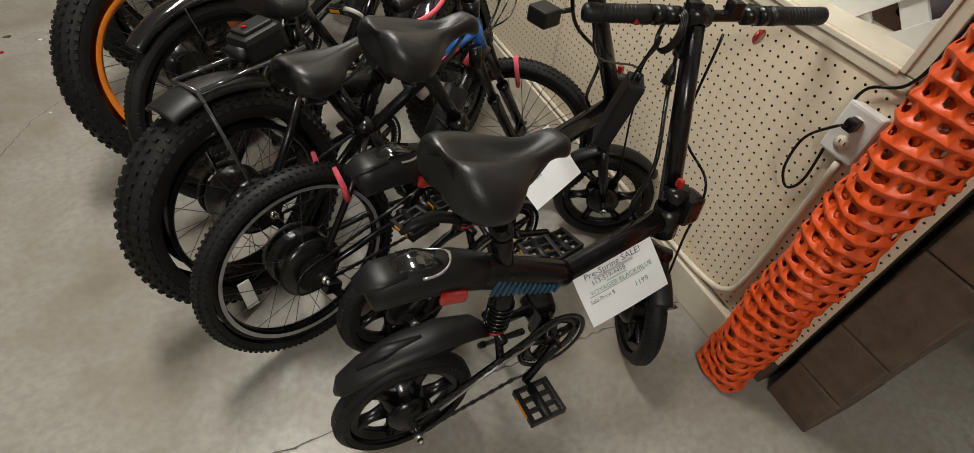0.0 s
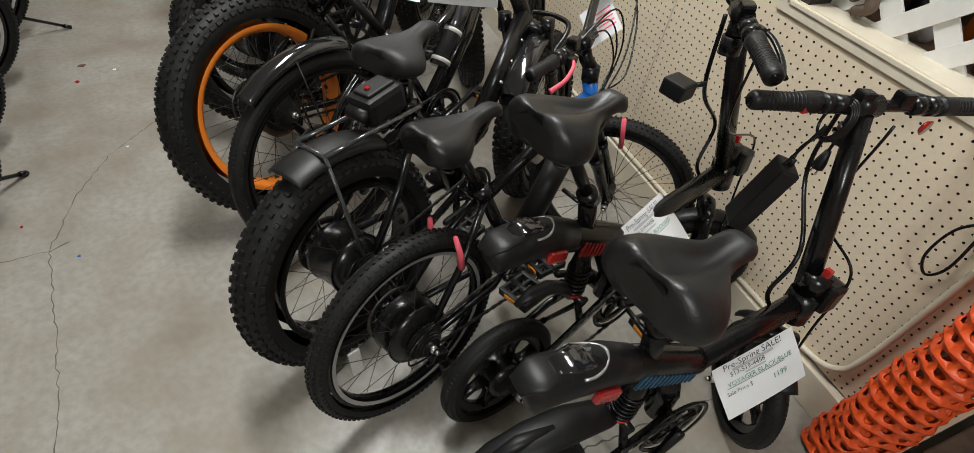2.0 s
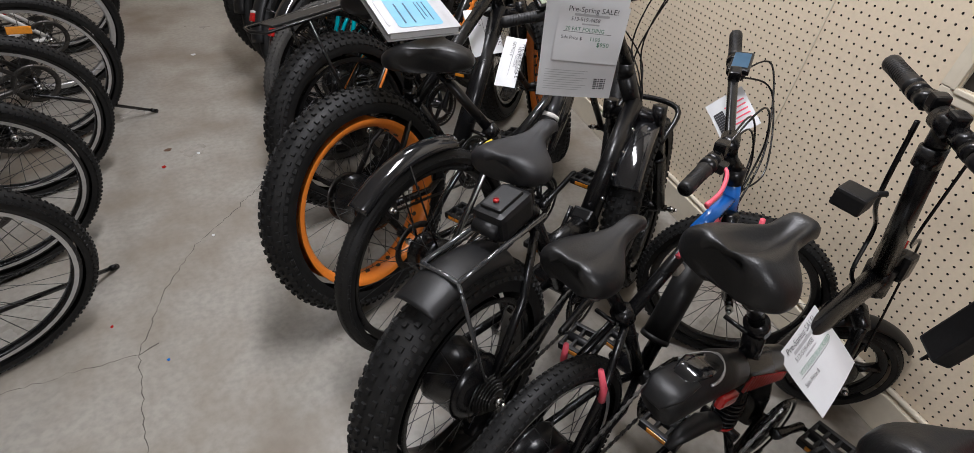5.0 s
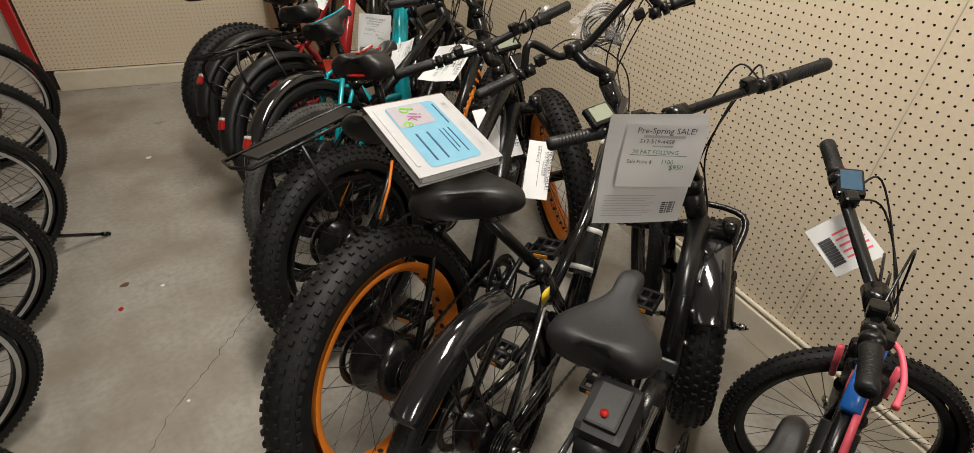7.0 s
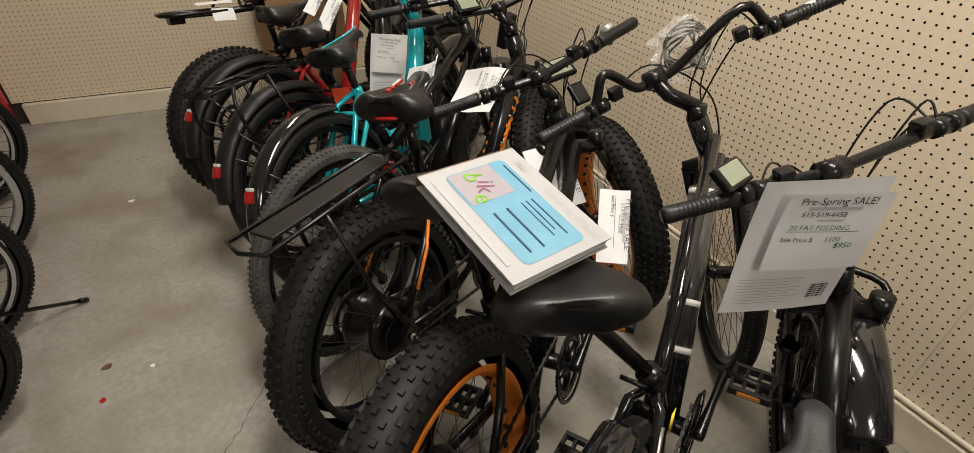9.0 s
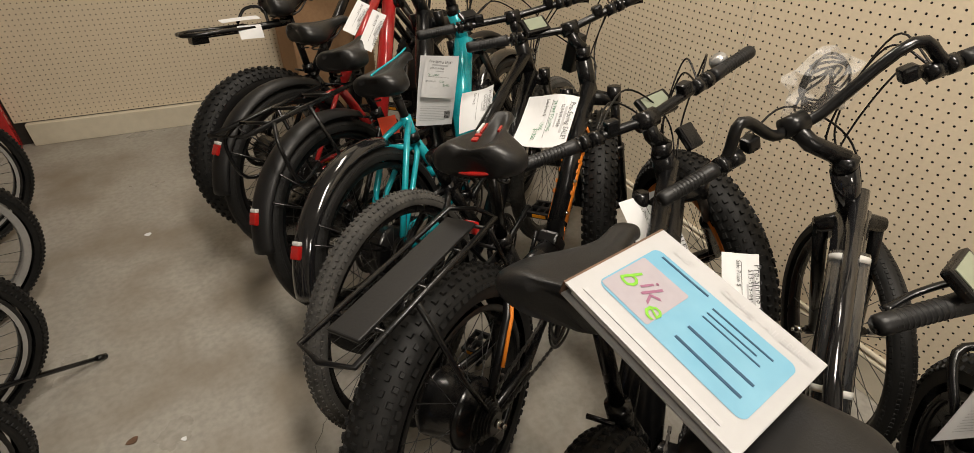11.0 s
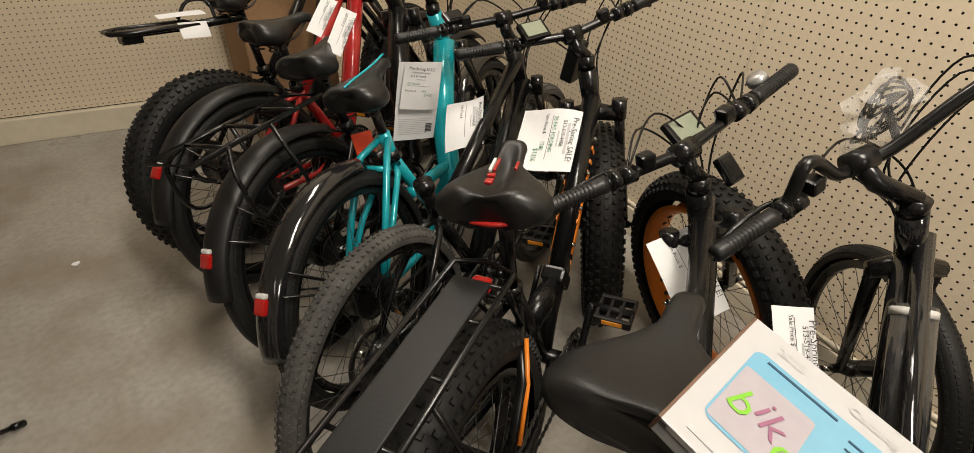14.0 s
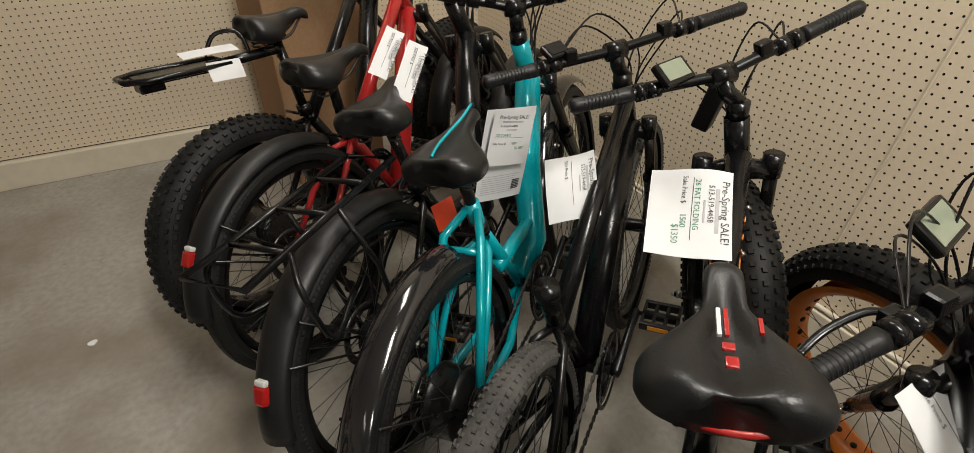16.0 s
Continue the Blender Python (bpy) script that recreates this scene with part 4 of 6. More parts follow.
b1 = compact_bike("black compact folding bike with dull blue stripes and a price sheet", (0.148, 0.51), 2, 5, 0.70, BLACK, DEEP_BLUE,
                  (0.222, 0.528, 0.882), (0.466, 0.568, 0.858), ((0.602, 0.786, 0.93), (1.10, 0.648, 0.935)), (0.816, 0.713, 0.935), 62)
b2 = compact_bike("black compact folding bike with red stripes and red rim lines", (0.216, 0.782), 12.4, 8, 0.80, BLACK, RED,
                  (0.225, 0.898, 0.882), (0.456, 0.942, 0.884), ((0.845, 1.192, 1.0), (0.60, 0.76, 0.985)), (0.70, 0.965, 1.0), -45)

# pink-levered junior mountain bike
b3 = Bike("black junior bike with a blue and pink frame and pink brakes", (0.018, 0.917), 21.5, 8, 0.276)
R3 = Vector((0, 0, 0.276))
W3 = 0.83
S3 = b3.loc((0.545, 1.235, 0.815))
ht = Vector((S3.x + 0.01, 0.0, S3.z - 0.08))
hl = ht + Vector((0.035, 0, -0.11))
b3.wheel("rear_wheel", R3, 0.276, 0.052, knob="mtb", spokes=32, motor=2, cassette=True, rim=BLACK, deep=0.016)
b3.wheel("front_wheel", (W3, 0, 0.276), 0.276, 0.052, knob="mtb", spokes=32, rim=BLACK, steer=-63, deep=0.016)
rl = Shape()
for c in (R3,):
    for sg in (-1, 1):
        rl.lathe([(0.214, sg * 0.0155), (0.224, sg * 0.0175)], 64, Matrix.Translation(c))
b3.part(rl, "brake_track", SILVER)
b3.saddle((0.068, 1.065, 0.735), (0.300, 1.160, 0.745), 0.165, 0.045, post=(0.245, 0, 0.56), thick=0.062)
bb = Vector((0.37, 0, 0.27))
b3.tubes("frame", [([bb, (0.24, 0, 0.58)], 0.017), ([(0.255, 0, 0.55), hl + Vector((-0.01, 0, 0.06))], 0.0155), ([bb, hl + Vector((0, 0, 0.0))], 0.018),
                   ([hl + Vector((0.005, 0, -0.015)), ht], 0.0185),
                   ([R3 + Vector((0, 0.06, 0)), (0.14, 0.045, 0.44), (0.24, 0.012, 0.55)], 0.009), ([R3 + Vector((0, -0.06, 0)), (0.14, -0.045, 0.44), (0.24, -0.012, 0.55)], 0.009),
                   ([R3 + Vector((0, 0.06, 0)), (0.25, 0.04, 0.27), bb], 0.01), ([R3 + Vector((0, -0.06, 0)), (0.25, -0.04, 0.27), bb], 0.01)], BLACK)
s = Shape()
s.tube([hl + Vector((-0.16, 0, 0.025)), hl + Vector((-0.03, 0, 0.055))], 0.0168, 14)
s.tube([hl + Vector((0.0, 0, 0.0)), ht + Vector((0, 0, -0.01))], 0.0195, 14)
b3.part(s, "blue_frame_section", BLUE)
s = Shape()
s.tube([hl + Vector((-0.25, -0.013, 0.005)), hl + Vector((-0.10, -0.013, 0.035))], 0.0065, 10)
s.tube([hl + Vector((-0.05, 0, -0.035)), hl + Vector((-0.012, 0, -0.005))], 0.0192, 14)
b3.part(s, "pink_frame_section", PINK)
s = Shape()
s.tube([bb.lerp(hl, 0.16) + Vector((0, 0, 0.045)), bb.lerp(hl, 0.66) + Vector((0, 0, 0.045))], 0.034, 16)
s.tube([bb.lerp(hl, 0.14) + Vector((0, 0, 0.045)), bb.lerp(hl, 0.17) + Vector((0, 0, 0.045))], 0.037, 16)
b3.part(s, "battery", MATTE, "black bottle-shaped battery")
b3.tubes("frame_band", [([(0.42, 0, 0.585), (0.44, 0, 0.592)], 0.0185)], WHITE)
b3.fork((W3, 0, 0.276), hl, ht, spread=0.048, r=0.013, susp=True, steer=-63)
b3.bar((0.779, 1.553, 0.925), (0.340, 1.118, 0.812), (0.545, 1.235, 0.815), ht + Vector((0, 0, 0.02)), grip=0.10, lever=PINK, rise=0.0)
b3.cables(hl, 5, 3, 0.14)
b3.crank(bb, r=0.075, length=0.14, angle=150)
b3.chain(R3)
b3.derailleur(R3)
s = Shape()
for sg in (-1, 1):
    s.tube([(0.13, sg * 0.05, 0.43), (0.125, sg * 0.054, 0.475), (0.118, sg * 0.045, 0.53)], [0.009, 0.008, 0.006], 8)
    s.tube([(W3 - 0.07, sg * 0.05, 0.50), (W3 - 0.09, sg * 0.052, 0.60)], 0.007, 8)
b3.part(s, "brake_arm", PINK)
s = Shape().box(pose(-0.155, -0.0, 0.276, 0, 0, 0), 0.03, 0.006, 0.085, 0.002)
b3.part(s, "wheel_reflector", CLEAR)
b3.display((0.709, 1.438, 0.900), (0.05, 0.075), 20, DEEP_BLUE, 20, "control_panel")
b3.stand((0.05, 0.06, 0.26), (b3.m @ Vector((0.10, 0.16, 0.02))).to_2d().to_3d() + Vector((0, 0, 0.008)))


def folding_fat(label, hub, heading, lean, r, wb, rear, nose, bar, stem, mat, accent, groove, fender, rack, battery, steer, red_saddle=False):
    """A fat-tyred folding bike with one thick beam."""
    b = Bike(label, hub, heading, lean, r)
    rh, fh = Vector((0, 0, r)), Vector((wb, 0, r))
    b.wheel("rear_wheel", rh, r, 0.103, knob="fat", spokes=36, motor=2, cassette=True, deep=0.010, rim=BLACK)
    b.wheel("front_wheel", fh, r, 0.103, knob="fat", spokes=36, deep=0.010, rim=BLACK, steer=steer)
    S = b.loc(stem)
    ht = Vector((S.x + (0.03 if fender else 0.0), S.y * 0.5, S.z - (0.20 if fender else 0.09)))
    hl = ht + Vector((0.045 if fender else 0.015, -S.y * 0.2, -0.12))
    bb = Vector((0.44, 0, 0.28))
    hinge = Vector((0.56, 0, 0.44))
    st = Vector((0.30, 0, 0.60))
    b.tubes("frame", [([bb, st], 0.021), ([(0.37, 0, 0.46), hinge], 0.036, 0.8), ([hinge + Vector((0.02, 0, 0.01)), hl + Vector((-0.01, 0, 0.03))], [0.037, 0.035], 0.78), ([hl, ht], 0.026),
                      ([bb, (0.50, 0, 0.38), hinge], 0.026)] +
            [([rh + Vector((0, sg * 0.085, 0)), (0.16, sg * 0.072, r + 0.17), (0.29, sg * 0.015, 0.58)], 0.011) for sg in (-1, 1)] +
            [([rh + Vector((0, sg * 0.085, 0)), (0.22, sg * 0.07, 0.28), bb + Vector((0, sg * 0.03, 0))], 0.012) for sg in (-1, 1)], mat)
    h = Shape()
    h.box(frame_between(hinge - Vector((0.03, 0, 0.01)), hinge + Vector((0.03, 0, 0.03))), 0.04, 0.062, 0.085, 0.008)
    h.tube([hinge + Vector((0, 0.045, 0.04)), hinge + Vector((-0.06, 0.05, -0.04))], 0.007, 8)
    for i in range(4):
        q = hinge.lerp(hl, 0.15 + 0.2 * i)
        b.part(Shape().tube([q + Vector((0, -0.03, 0.032)), q + Vector((0, -0.034, 0.036))], 0.006, 6), "frame_bolt", STEEL)
    b.part(h, "frame_hinge", BLACK)
    if accent:
        for sg in (-1, 1):
            y0 = Vector((0, sg * 0.0275, 0))
            for pts, rad, flat in (([hinge.lerp(hl, 0.15) + y0, hinge.lerp(hl, 0.6) + y0 + Vector((0, 0, 0.012))], [0.012, 0.010], 0.3),
                                   ([(0.08, sg * 0.094, r + 0.09), (0.16, sg * 0.083, r + 0.17), (0.22, sg * 0.058, r + 0.23)], 0.005, 1.0),
                                   ([hinge.lerp(hl, 0.02) + y0 - Vector((0, 0, 0.02)), hinge.lerp(hl, 0.12) + y0], 0.006, 0.4)):
                b.part(Shape().tube(pts, rad, 8, flat=flat), "orange_stripe", accent)
    b.fork(fh, hl, ht, spread=0.075, r=0.016, susp=True, steer=steer)
    b.saddle(rear, nose, 0.205 if red_saddle else 0.205, 0.052, groove=groove, post=st + Vector((-0.01, 0, 0.02)), thick=0.062 if red_saddle else 0.062, mat=VINYL if red_saddle else FABRIC)
    b.bar(*bar, stem, ht + Vector((0, 0, 0.03)), grip=0.13)
    b.cables(hl, 5, 7, 0.10)
    b.crank(bb, r=0.08, length=0.16, angle=60 if rack else 175, side=0.085)
    b.chain(rh, side=0.075)
    b.derailleur(rh)
    if fender:
        b.fender(rh, r + 0.022, 0.118, (62, 108), MATTE, stays=False)
        b.fender(fh, r + 0.014, 0.095, (96, 142), GLOSS, stays=False, lip=0.014, steer=steer)
        g = Shape()
        g.curve([hl + Vector((0.02, 0.09, -0.1)), hl + Vector((0.13, 0.085, -0.02)), hl + Vector((0.13, -0.085, -0.02)), hl + Vector((0.02, -0.09, -0.1))], 0.009, 8, 6)
        b.part(g, "front_guard", BLACK)
    if rack:
        k = Shape()
        z = 2 * r + 0.07
        ring = [(-0.26, -0.06, z), (0.18, -0.06, z + 0.01), (0.20, 0.0, z + 0.01), (0.18, 0.06, z + 0.01), (-0.26, 0.06, z), (-0.275, 0, z)]
        k.tube(ring, 0.0055, 8, closed=True)
        for x in (-0.18, -0.06, 0.06, 0.15):
            k.tube([(x, -0.06, z), (x, 0.06, z)], 0.0045, 6)
        for sg in (-1, 1):
            k.tube([(0.0, sg * 0.095, r + 0.03), (-0.06, sg * 0.09, r + 0.2), (-0.10, sg * 0.06, z)], 0.006, 8)
            k.tube([(0.15, sg * 0.06, z), (0.26, sg * 0.03, 0.56)], 0.0055, 8)
        b.part(k, "rear_rack", BLACK)
        pl = Shape().box(pose(-0.04, 0, z + 0.009, 0, -1.3, 0), 0.36, 0.072, 0.008, 0.003)
        b.part(pl, "rack_plate", MATTE)
        tl = Shape().box(Matrix.Translation((0.17, 0, z - 0.02)), 0.02, 0.036, 0.026, 0.006)
        b.part(tl, "tail_light", REFLECT)
    if battery:
        q = Shape()
        q.box(pose(0.19, 0, 2 * r + 0.058, 0, -6, 0), 0.118, 0.085, 0.072, 0.016)
        q.box(pose(0.185, 0, 2 * r + 0.096, 0, -6, 0), 0.085, 0.056, 0.012, 0.005)
        q.tube([(0.13, -0.03, 2 * r + 0.05), (0.13, 0.03, 2 * r + 0.05)], 0.018, 12)
        bt = b.part(q, "battery", MATTE, "black battery box with a red button")
        q = Shape().tube([(0.165, 0, 2 * r + 0.100), (0.165, 0, 2 * r + 0.105)], 0.007, 12)
        q.part("power_button", REFLECT, bt)
        k = Shape()
        z = 2 * r + 0.02
        for sg in (-1, 1):
            k.tube([(-0.02, sg * 0.05, z + 0.01), (0.28, sg * 0.05, z)], 0.006, 8)
            k.tube([(-0.02, sg * 0.05, z + 0.01), (0.0, sg * 0.09, r)], 0.005, 8)
        k.tube([(-0.02, -0.05, z + 0.01), (-0.02, 0.05, z + 0.01)], 0.006, 8)
        b.part(k, "battery_rack", GUNMETAL)
    if red_saddle:
        m, L = b.saddle_m, b.saddle_len
        q = Shape()
        q.tube([m @ Vector((0.001 + 0.05 * (1 - math.cos(a)), 0.080 * math.sin(a), -0.048)) for a in np.linspace(-0.9, 0.9, 14)], 0.005, 8)
        b.part(q, "saddle_band", REFLECT)
        for px, py, sx, sy in ((0.050, 0.004, 0.014, 0.014), (0.072, 0.006, 0.010, 0.014)):
            b.part(Shape().box(m @ pose(px, py, 0.004 - 0.1 * (px - 0.05)), sx, sy, 0.006, 0.002), "saddle_badge", REFLECT)
        for py, pmat in ((0.014, WHITE), (0.006, REFLECT), (-0.030, REFLECT)):
            b.part(Shape().box(m @ pose(0.108, py, 0.0), 0.040 if py > 0 else 0.022, 0.005, 0.006, 0.001), "saddle_print", pmat)
    b.hinge, b.hl, b.ht = hinge, hl, ht
    b.stand(bb + Vector((-0.05, 0.04, 0)), (b.m @ Vector((0.36, 0.2, 0.04))).to_2d().to_3d() + Vector((0, 0, 0.008)))
    return b


b4 = folding_fat("black fat-tyred folding bike with a rear battery box", (-0.088, 1.153), 31, 8.7, 0.312, 0.93, (0.055, 1.385, 0.755), (0.255, 1.52, 0.775),
                 ((0.228, 1.844, 0.88), (0.885, 1.685, 1.05)), (0.50, 1.745, 0.955), BLACK, None, 0, True, False, True, 12)
b4.display((0.345, 1.82, 0.945), (0.075, 0.05), 40, LCD, 70)
b7 = folding_fat("black fat-tyred folding bike with orange stripes and a rear rack", (-0.176, 2.331), 32, 9, 0.343, 1.0, (-0.066, 2.484, 0.902), (0.110, 2.642, 0.915),
                 ((0.240, 3.112, 0.892), (0.800, 2.898, 1.075)), (0.531, 2.985, 0.950), BLACK, ORANGE, 0.025, False, True, False, 18, True)
b7.display((0.432, 3.030, 0.958), (0.085, 0.055), 40, LCD, 60)


def town_bike(label, hub, heading, lean, r, w, wb, rear, nose, bar, stem, frame_mat, rim, knob, motor, style, seat_w=0.2, saddle_mat=VINYL, groove=0.0, tyre=RUBBER,
              steer=0.0, low=None, susp=False, sad=True, post_top=None, cruiser=False, deep=0.014, no_bar=False, spread=None, name="electric_bike", group="row of electric bikes"):
    b = Bike(label, hub, heading, lean, r, group, name)
    rh, fh = Vector((0, 0, r)), Vector((wb, 0, r))
    b.wheel("rear_wheel", rh, r, w, knob=knob, spokes=36, motor=motor, cassette=True, rim=rim, tyre=tyre, deep=deep)
    b.wheel("front_wheel", fh, r, w, knob=knob, spokes=36, rim=rim, tyre=tyre, steer=steer, deep=deep)
    S = b.loc(stem)
    ht = Vector((S.x + 0.015, S.y * 0.5, S.z - 0.085))
    hl = ht + Vector((0.045, -S.y * 0.2, -0.13))
    bb = Vector((0.45, 0, 0.30))
    st = Vector((0.29, 0, 0.60))
    g = w / 2 + 0.03
    stays = [([rh + Vector((0, sg * g, 0)), (0.14, sg * g * 0.85, r + 0.14), (0.25, sg * 0.03, st.z - 0.03), st - Vector((0, 0, 0.02))], 0.0095) for sg in (-1, 1)] + \
            [([rh + Vector((0, sg * g, 0)), (0.22, sg * g * 0.8, 0.30), bb], 0.0115) for sg in (-1, 1)]
    runs = [([bb, st], 0.0185), ([hl, ht], 0.025)] + stays
    if style == "step":
        runs += [([bb + Vector((0.0, 0, 0.02)), bb.lerp(hl, 0.5) + Vector((0.01, 0, -0.03)), hl + Vector((-0.005, 0, 0.02))], [0.034, 0.034, 0.032]),
                 ([st - Vector((-0.015, 0, 0.10)), st.lerp(hl, 0.5) + Vector((0, 0, -0.10)), hl + Vector((-0.01, 0, 0.07))], 0.017)]
    elif style == "deep_step":
        runs += [([bb + Vector((0.0, 0, 0.02)), bb + Vector((0.14, 0, 0.06)), bb.lerp(hl, 0.6), hl + Vector((-0.005, 0, 0.03))], [0.036, 0.042, 0.04, 0.036], 1.0),
                 ([st - Vector((-0.035, 0, 0.14)), bb + Vector((0.05, 0, 0.14)), bb + Vector((0.16, 0, 0.13))], 0.02)]
    else:
        runs += [([bb, hl + Vector((0, 0, 0.01))], [0.033, 0.030], 1.15), ([st - Vector((0, 0, 0.03)), hl + Vector((-0.01, 0, 0.09))], 0.021)]
    b.tubes("frame", runs, frame_mat, 14)
    b.fork(fh, hl, ht, spread=spread or w / 2 + 0.028, r=0.0145, susp=susp, steer=steer)
    if sad:
        b.saddle(rear, nose, seat_w, 0.05, groove=groove, mat=saddle_mat, post=st + Vector((-0.005, 0, 0.01)), thick=0.060)
    else:
        p = Shape().tube([st, st + Vector((-0.025, 0, 0.085))], 0.019, 14)
        p.tube([st + Vector((-0.024, 0, 0.080)), st + Vector((-0.031, 0, 0.105))], 0.025, 14)
        b.part(p, "seat_clamp", BLACK)
    if not no_bar:
        b.bar(*bar, stem, ht + Vector((0, 0, 0.02)), grip=0.13, rise=0.075 if cruiser else 0.0)
        b.cables(hl, 5, int(r * 100), 0.12)
    b.crank(bb, r=0.085, length=0.165, angle=20, side=0.07 + (0.02 if w > 0.08 else 0))
    b.chain(rh)
    b.derailleur(rh)
    b.hl, b.ht, b.bbp, b.rh, b.fh, b.st = hl, ht, bb, rh, fh, st
    b.stand(bb + Vector((-0.1, 0.05, -0.03)), (b.m @ Vector((0.32, 0.2, 0.04))).to_2d().to_3d() + Vector((0, 0, 0.008)))
    return b


b5 = town_bike("glossy black cruiser bike with a curved handlebar", (-0.052, 1.559), 29, 7.5, 0.327, 0.055, 1.06, (-0.022, 1.745, 0.858), (0.085, 1.965, 0.850),
               ((0.236, 2.249, 0.84), (0.845, 2.03, 1.16)), (0.535, 2.22, 0.955), GLOSS, BLACK, "street", 1, "step", seat_w=0.25, cruiser=True, steer=25)
b5.fender(b5.rh, 0.352, 0.07, (70, 128), GLOSS, stays=(100,))
s = Shape()
q0, q1 = b5.bbp.lerp(b5.hl, 0.18), b5.bbp.lerp(b5.hl, 0.82)
s.tube([q0 + Vector((-0.012, 0, 0.055)), q1 + Vector((-0.012, 0, 0.05))], 0.036, 18)
b5.part(s, "battery", GUNMETAL, "clear-wrapped dark battery tube")
for t in (0.03, 0.30, 0.95):
    w0, w1 = q0 + Vector((-0.012, 0, 0.055)), q1 + Vector((-0.012, 0, 0.05))
    b5.part(Shape().tube([w0.lerp(w1, t), w0.lerp(w1, t + 0.035)], 0.0368, 18), "white_label", WHITE)
s = Shape()
for sg in (-1, 1):
    s.tube([b5.rh + Vector((0.02, sg * 0.062, 0.02)), (0.145, sg * 0.054, 0.48), (0.23, sg * 0.042, 0.555)], 0.004, 8)
b5.part(s, "silver_stay_lining", STEEL)
b5.tubes("yellow_tag", [([(0.20, -0.06, 0.60), (0.20, -0.061, 0.635)], 0.018, 0.12)], YELLOW, 4)

b6 = town_bike("black fat-tyred bike with orange rims", (-0.195, 1.819), 35, 13, 0.357, 0.103, 1.12, (-0.135, 2.088, 0.895), (0.126, 2.208, 0.872),
               ((0.063, 2.485, 0.84), (0.66, 2.45, 1.02)), (0.345, 2.43, 0.915), BLACK, ORANGE, "fat", 2, "diamond", seat_w=0.25, steer=40, deep=0.02, susp=True)
b6.display((0.47, 2.525, 0.89), (0.10, 0.065), 40, LCD, 60)
b6.display((0.45, 2.39, 0.87), (0.045, 0.06), 50, BLACK, 60, "control_pad")

b8 = town_bike("black mountain bike without a saddle and dusty knobbly tyres", (-0.170, 2.679), 32, 10, 0.343, 0.056, 1.01, None, None,
               ((0.160, 3.322, 0.882), (0.800, 3.150, 1.010)), (0.478, 3.240, 0.930), BLACK, BLACK, "mtb", 1, "diamond", tyre=DUSTY, sad=False, susp=True)
b8.display((0.335, 3.290, 0.935), (0.06, 0.045), 30, BLACK, 60, "control_pad")

b9 = town_bike("teal step-through bike with glossy black fenders", (-0.125, 2.962), 36, 13, 0.338, 0.062, 1.0, (-0.070, 3.145, 0.825), (0.112, 3.297, 0.862),
               ((0.10, 3.60, 1.03), (0.60, 3.40, 1.04)), (0.345, 3.475, 0.985), TEAL, BLACK, "street", 2, "deep_step", seat_w=0.18, susp=True)
s = Shape()
top9 = Vector((0.275, 0, 0.69))
s.tube([b9.st - Vector((0, 0, 0.02)), top9], 0.0185, 14)
for sg in (-1, 1):
    s.tube([b9.rh + Vector((0, sg * 0.062, 0)), (0.10, sg * 0.058, 0.50), (0.20, sg * 0.045, 0.645), (0.268, sg * 0.014, 0.672)], 0.0105, 12)
s.tube([(0.185, -0.045, 0.62), (0.185, 0.045, 0.62)], 0.009, 10)
b9.part(s, "seat_stay", TEAL)
b9.fender(b9.rh, 0.358, 0.078, (70, 168), GLOSS)
b9.fender(b9.fh, 0.358, 0.078, (50, 165), GLOSS)
def tail_lamp(b, at):
    """A red lamp with a clear cap on the fender's tail."""
    p = b.loc(at)
    a = math.atan2(p.z - b.r, -p.x)
    rad = b.r + 0.030
    m = Matrix.Translation((-rad * math.cos(a), 0, b.r + rad * math.sin(a))) @ pose(0, 0, 0, 0, math.degrees(a), 0)
    b.part(Shape().box(m, 0.018, 0.030, 0.038, 0.006), "tail_light", REFLECT)
    b.part(Shape().box(m @ pose(-0.001, 0, 0.024), 0.014, 0.026, 0.012, 0.004), "tail_light_cap", CLEAR)


tail_lamp(b9, (-0.391, 2.834, 0.512))
m, L = b9.saddle_m, b9.saddle_len
s = Shape().curve([m @ Vector((L * t, 0.012 * math.sin(t * 5), 0.006 - 0.010 * math.sin(math.pi * t))) for t in (0.12, 0.3, 0.5, 0.7, 0.9)], 0.0035, 6, 5)
b9.part(s, "saddle_stripe", TEAL)

b10 = town_bike("dark grey bike with matte fenders and a tubular rear rack", (-0.182, 3.202), 34, 13, 0.342, 0.062, 1.08, (-0.118, 3.388, 0.838), (0.060, 3.562, 0.852),
                ((0.05, 3.80, 1.08), (0.55, 3.70, 1.08)), (0.27, 3.73, 1.03), BLACK, BLACK, "street", 1, "deep_step", seat_w=0.18, susp=True)
b11 = town_bike("red and grey bike with matte black fenders", (-0.258, 3.588), 31, 9, 0.336, 0.062, 1.08, (-0.178, 3.690, 0.858), (0.052, 3.765, 0.870),
                ((0.0, 4.20, 1.08), (0.48, 4.10, 1.08)), (0.22, 4.12, 1.03), RED, BLACK, "street", 1, "diamond", seat_w=0.18, susp=True)
for b in (b10, b11):
    b.fender(b.rh, b.r + 0.021, 0.085, (60, 168), MATTE)
    b.fender(b.fh, b.r + 0.021, 0.085, (50, 165), MATTE)
    tail_lamp(b, (-0.473, 3.090, 0.488) if b is b10 else (-0.510, 3.479, 0.530))
k = Shape()
z = 0.765
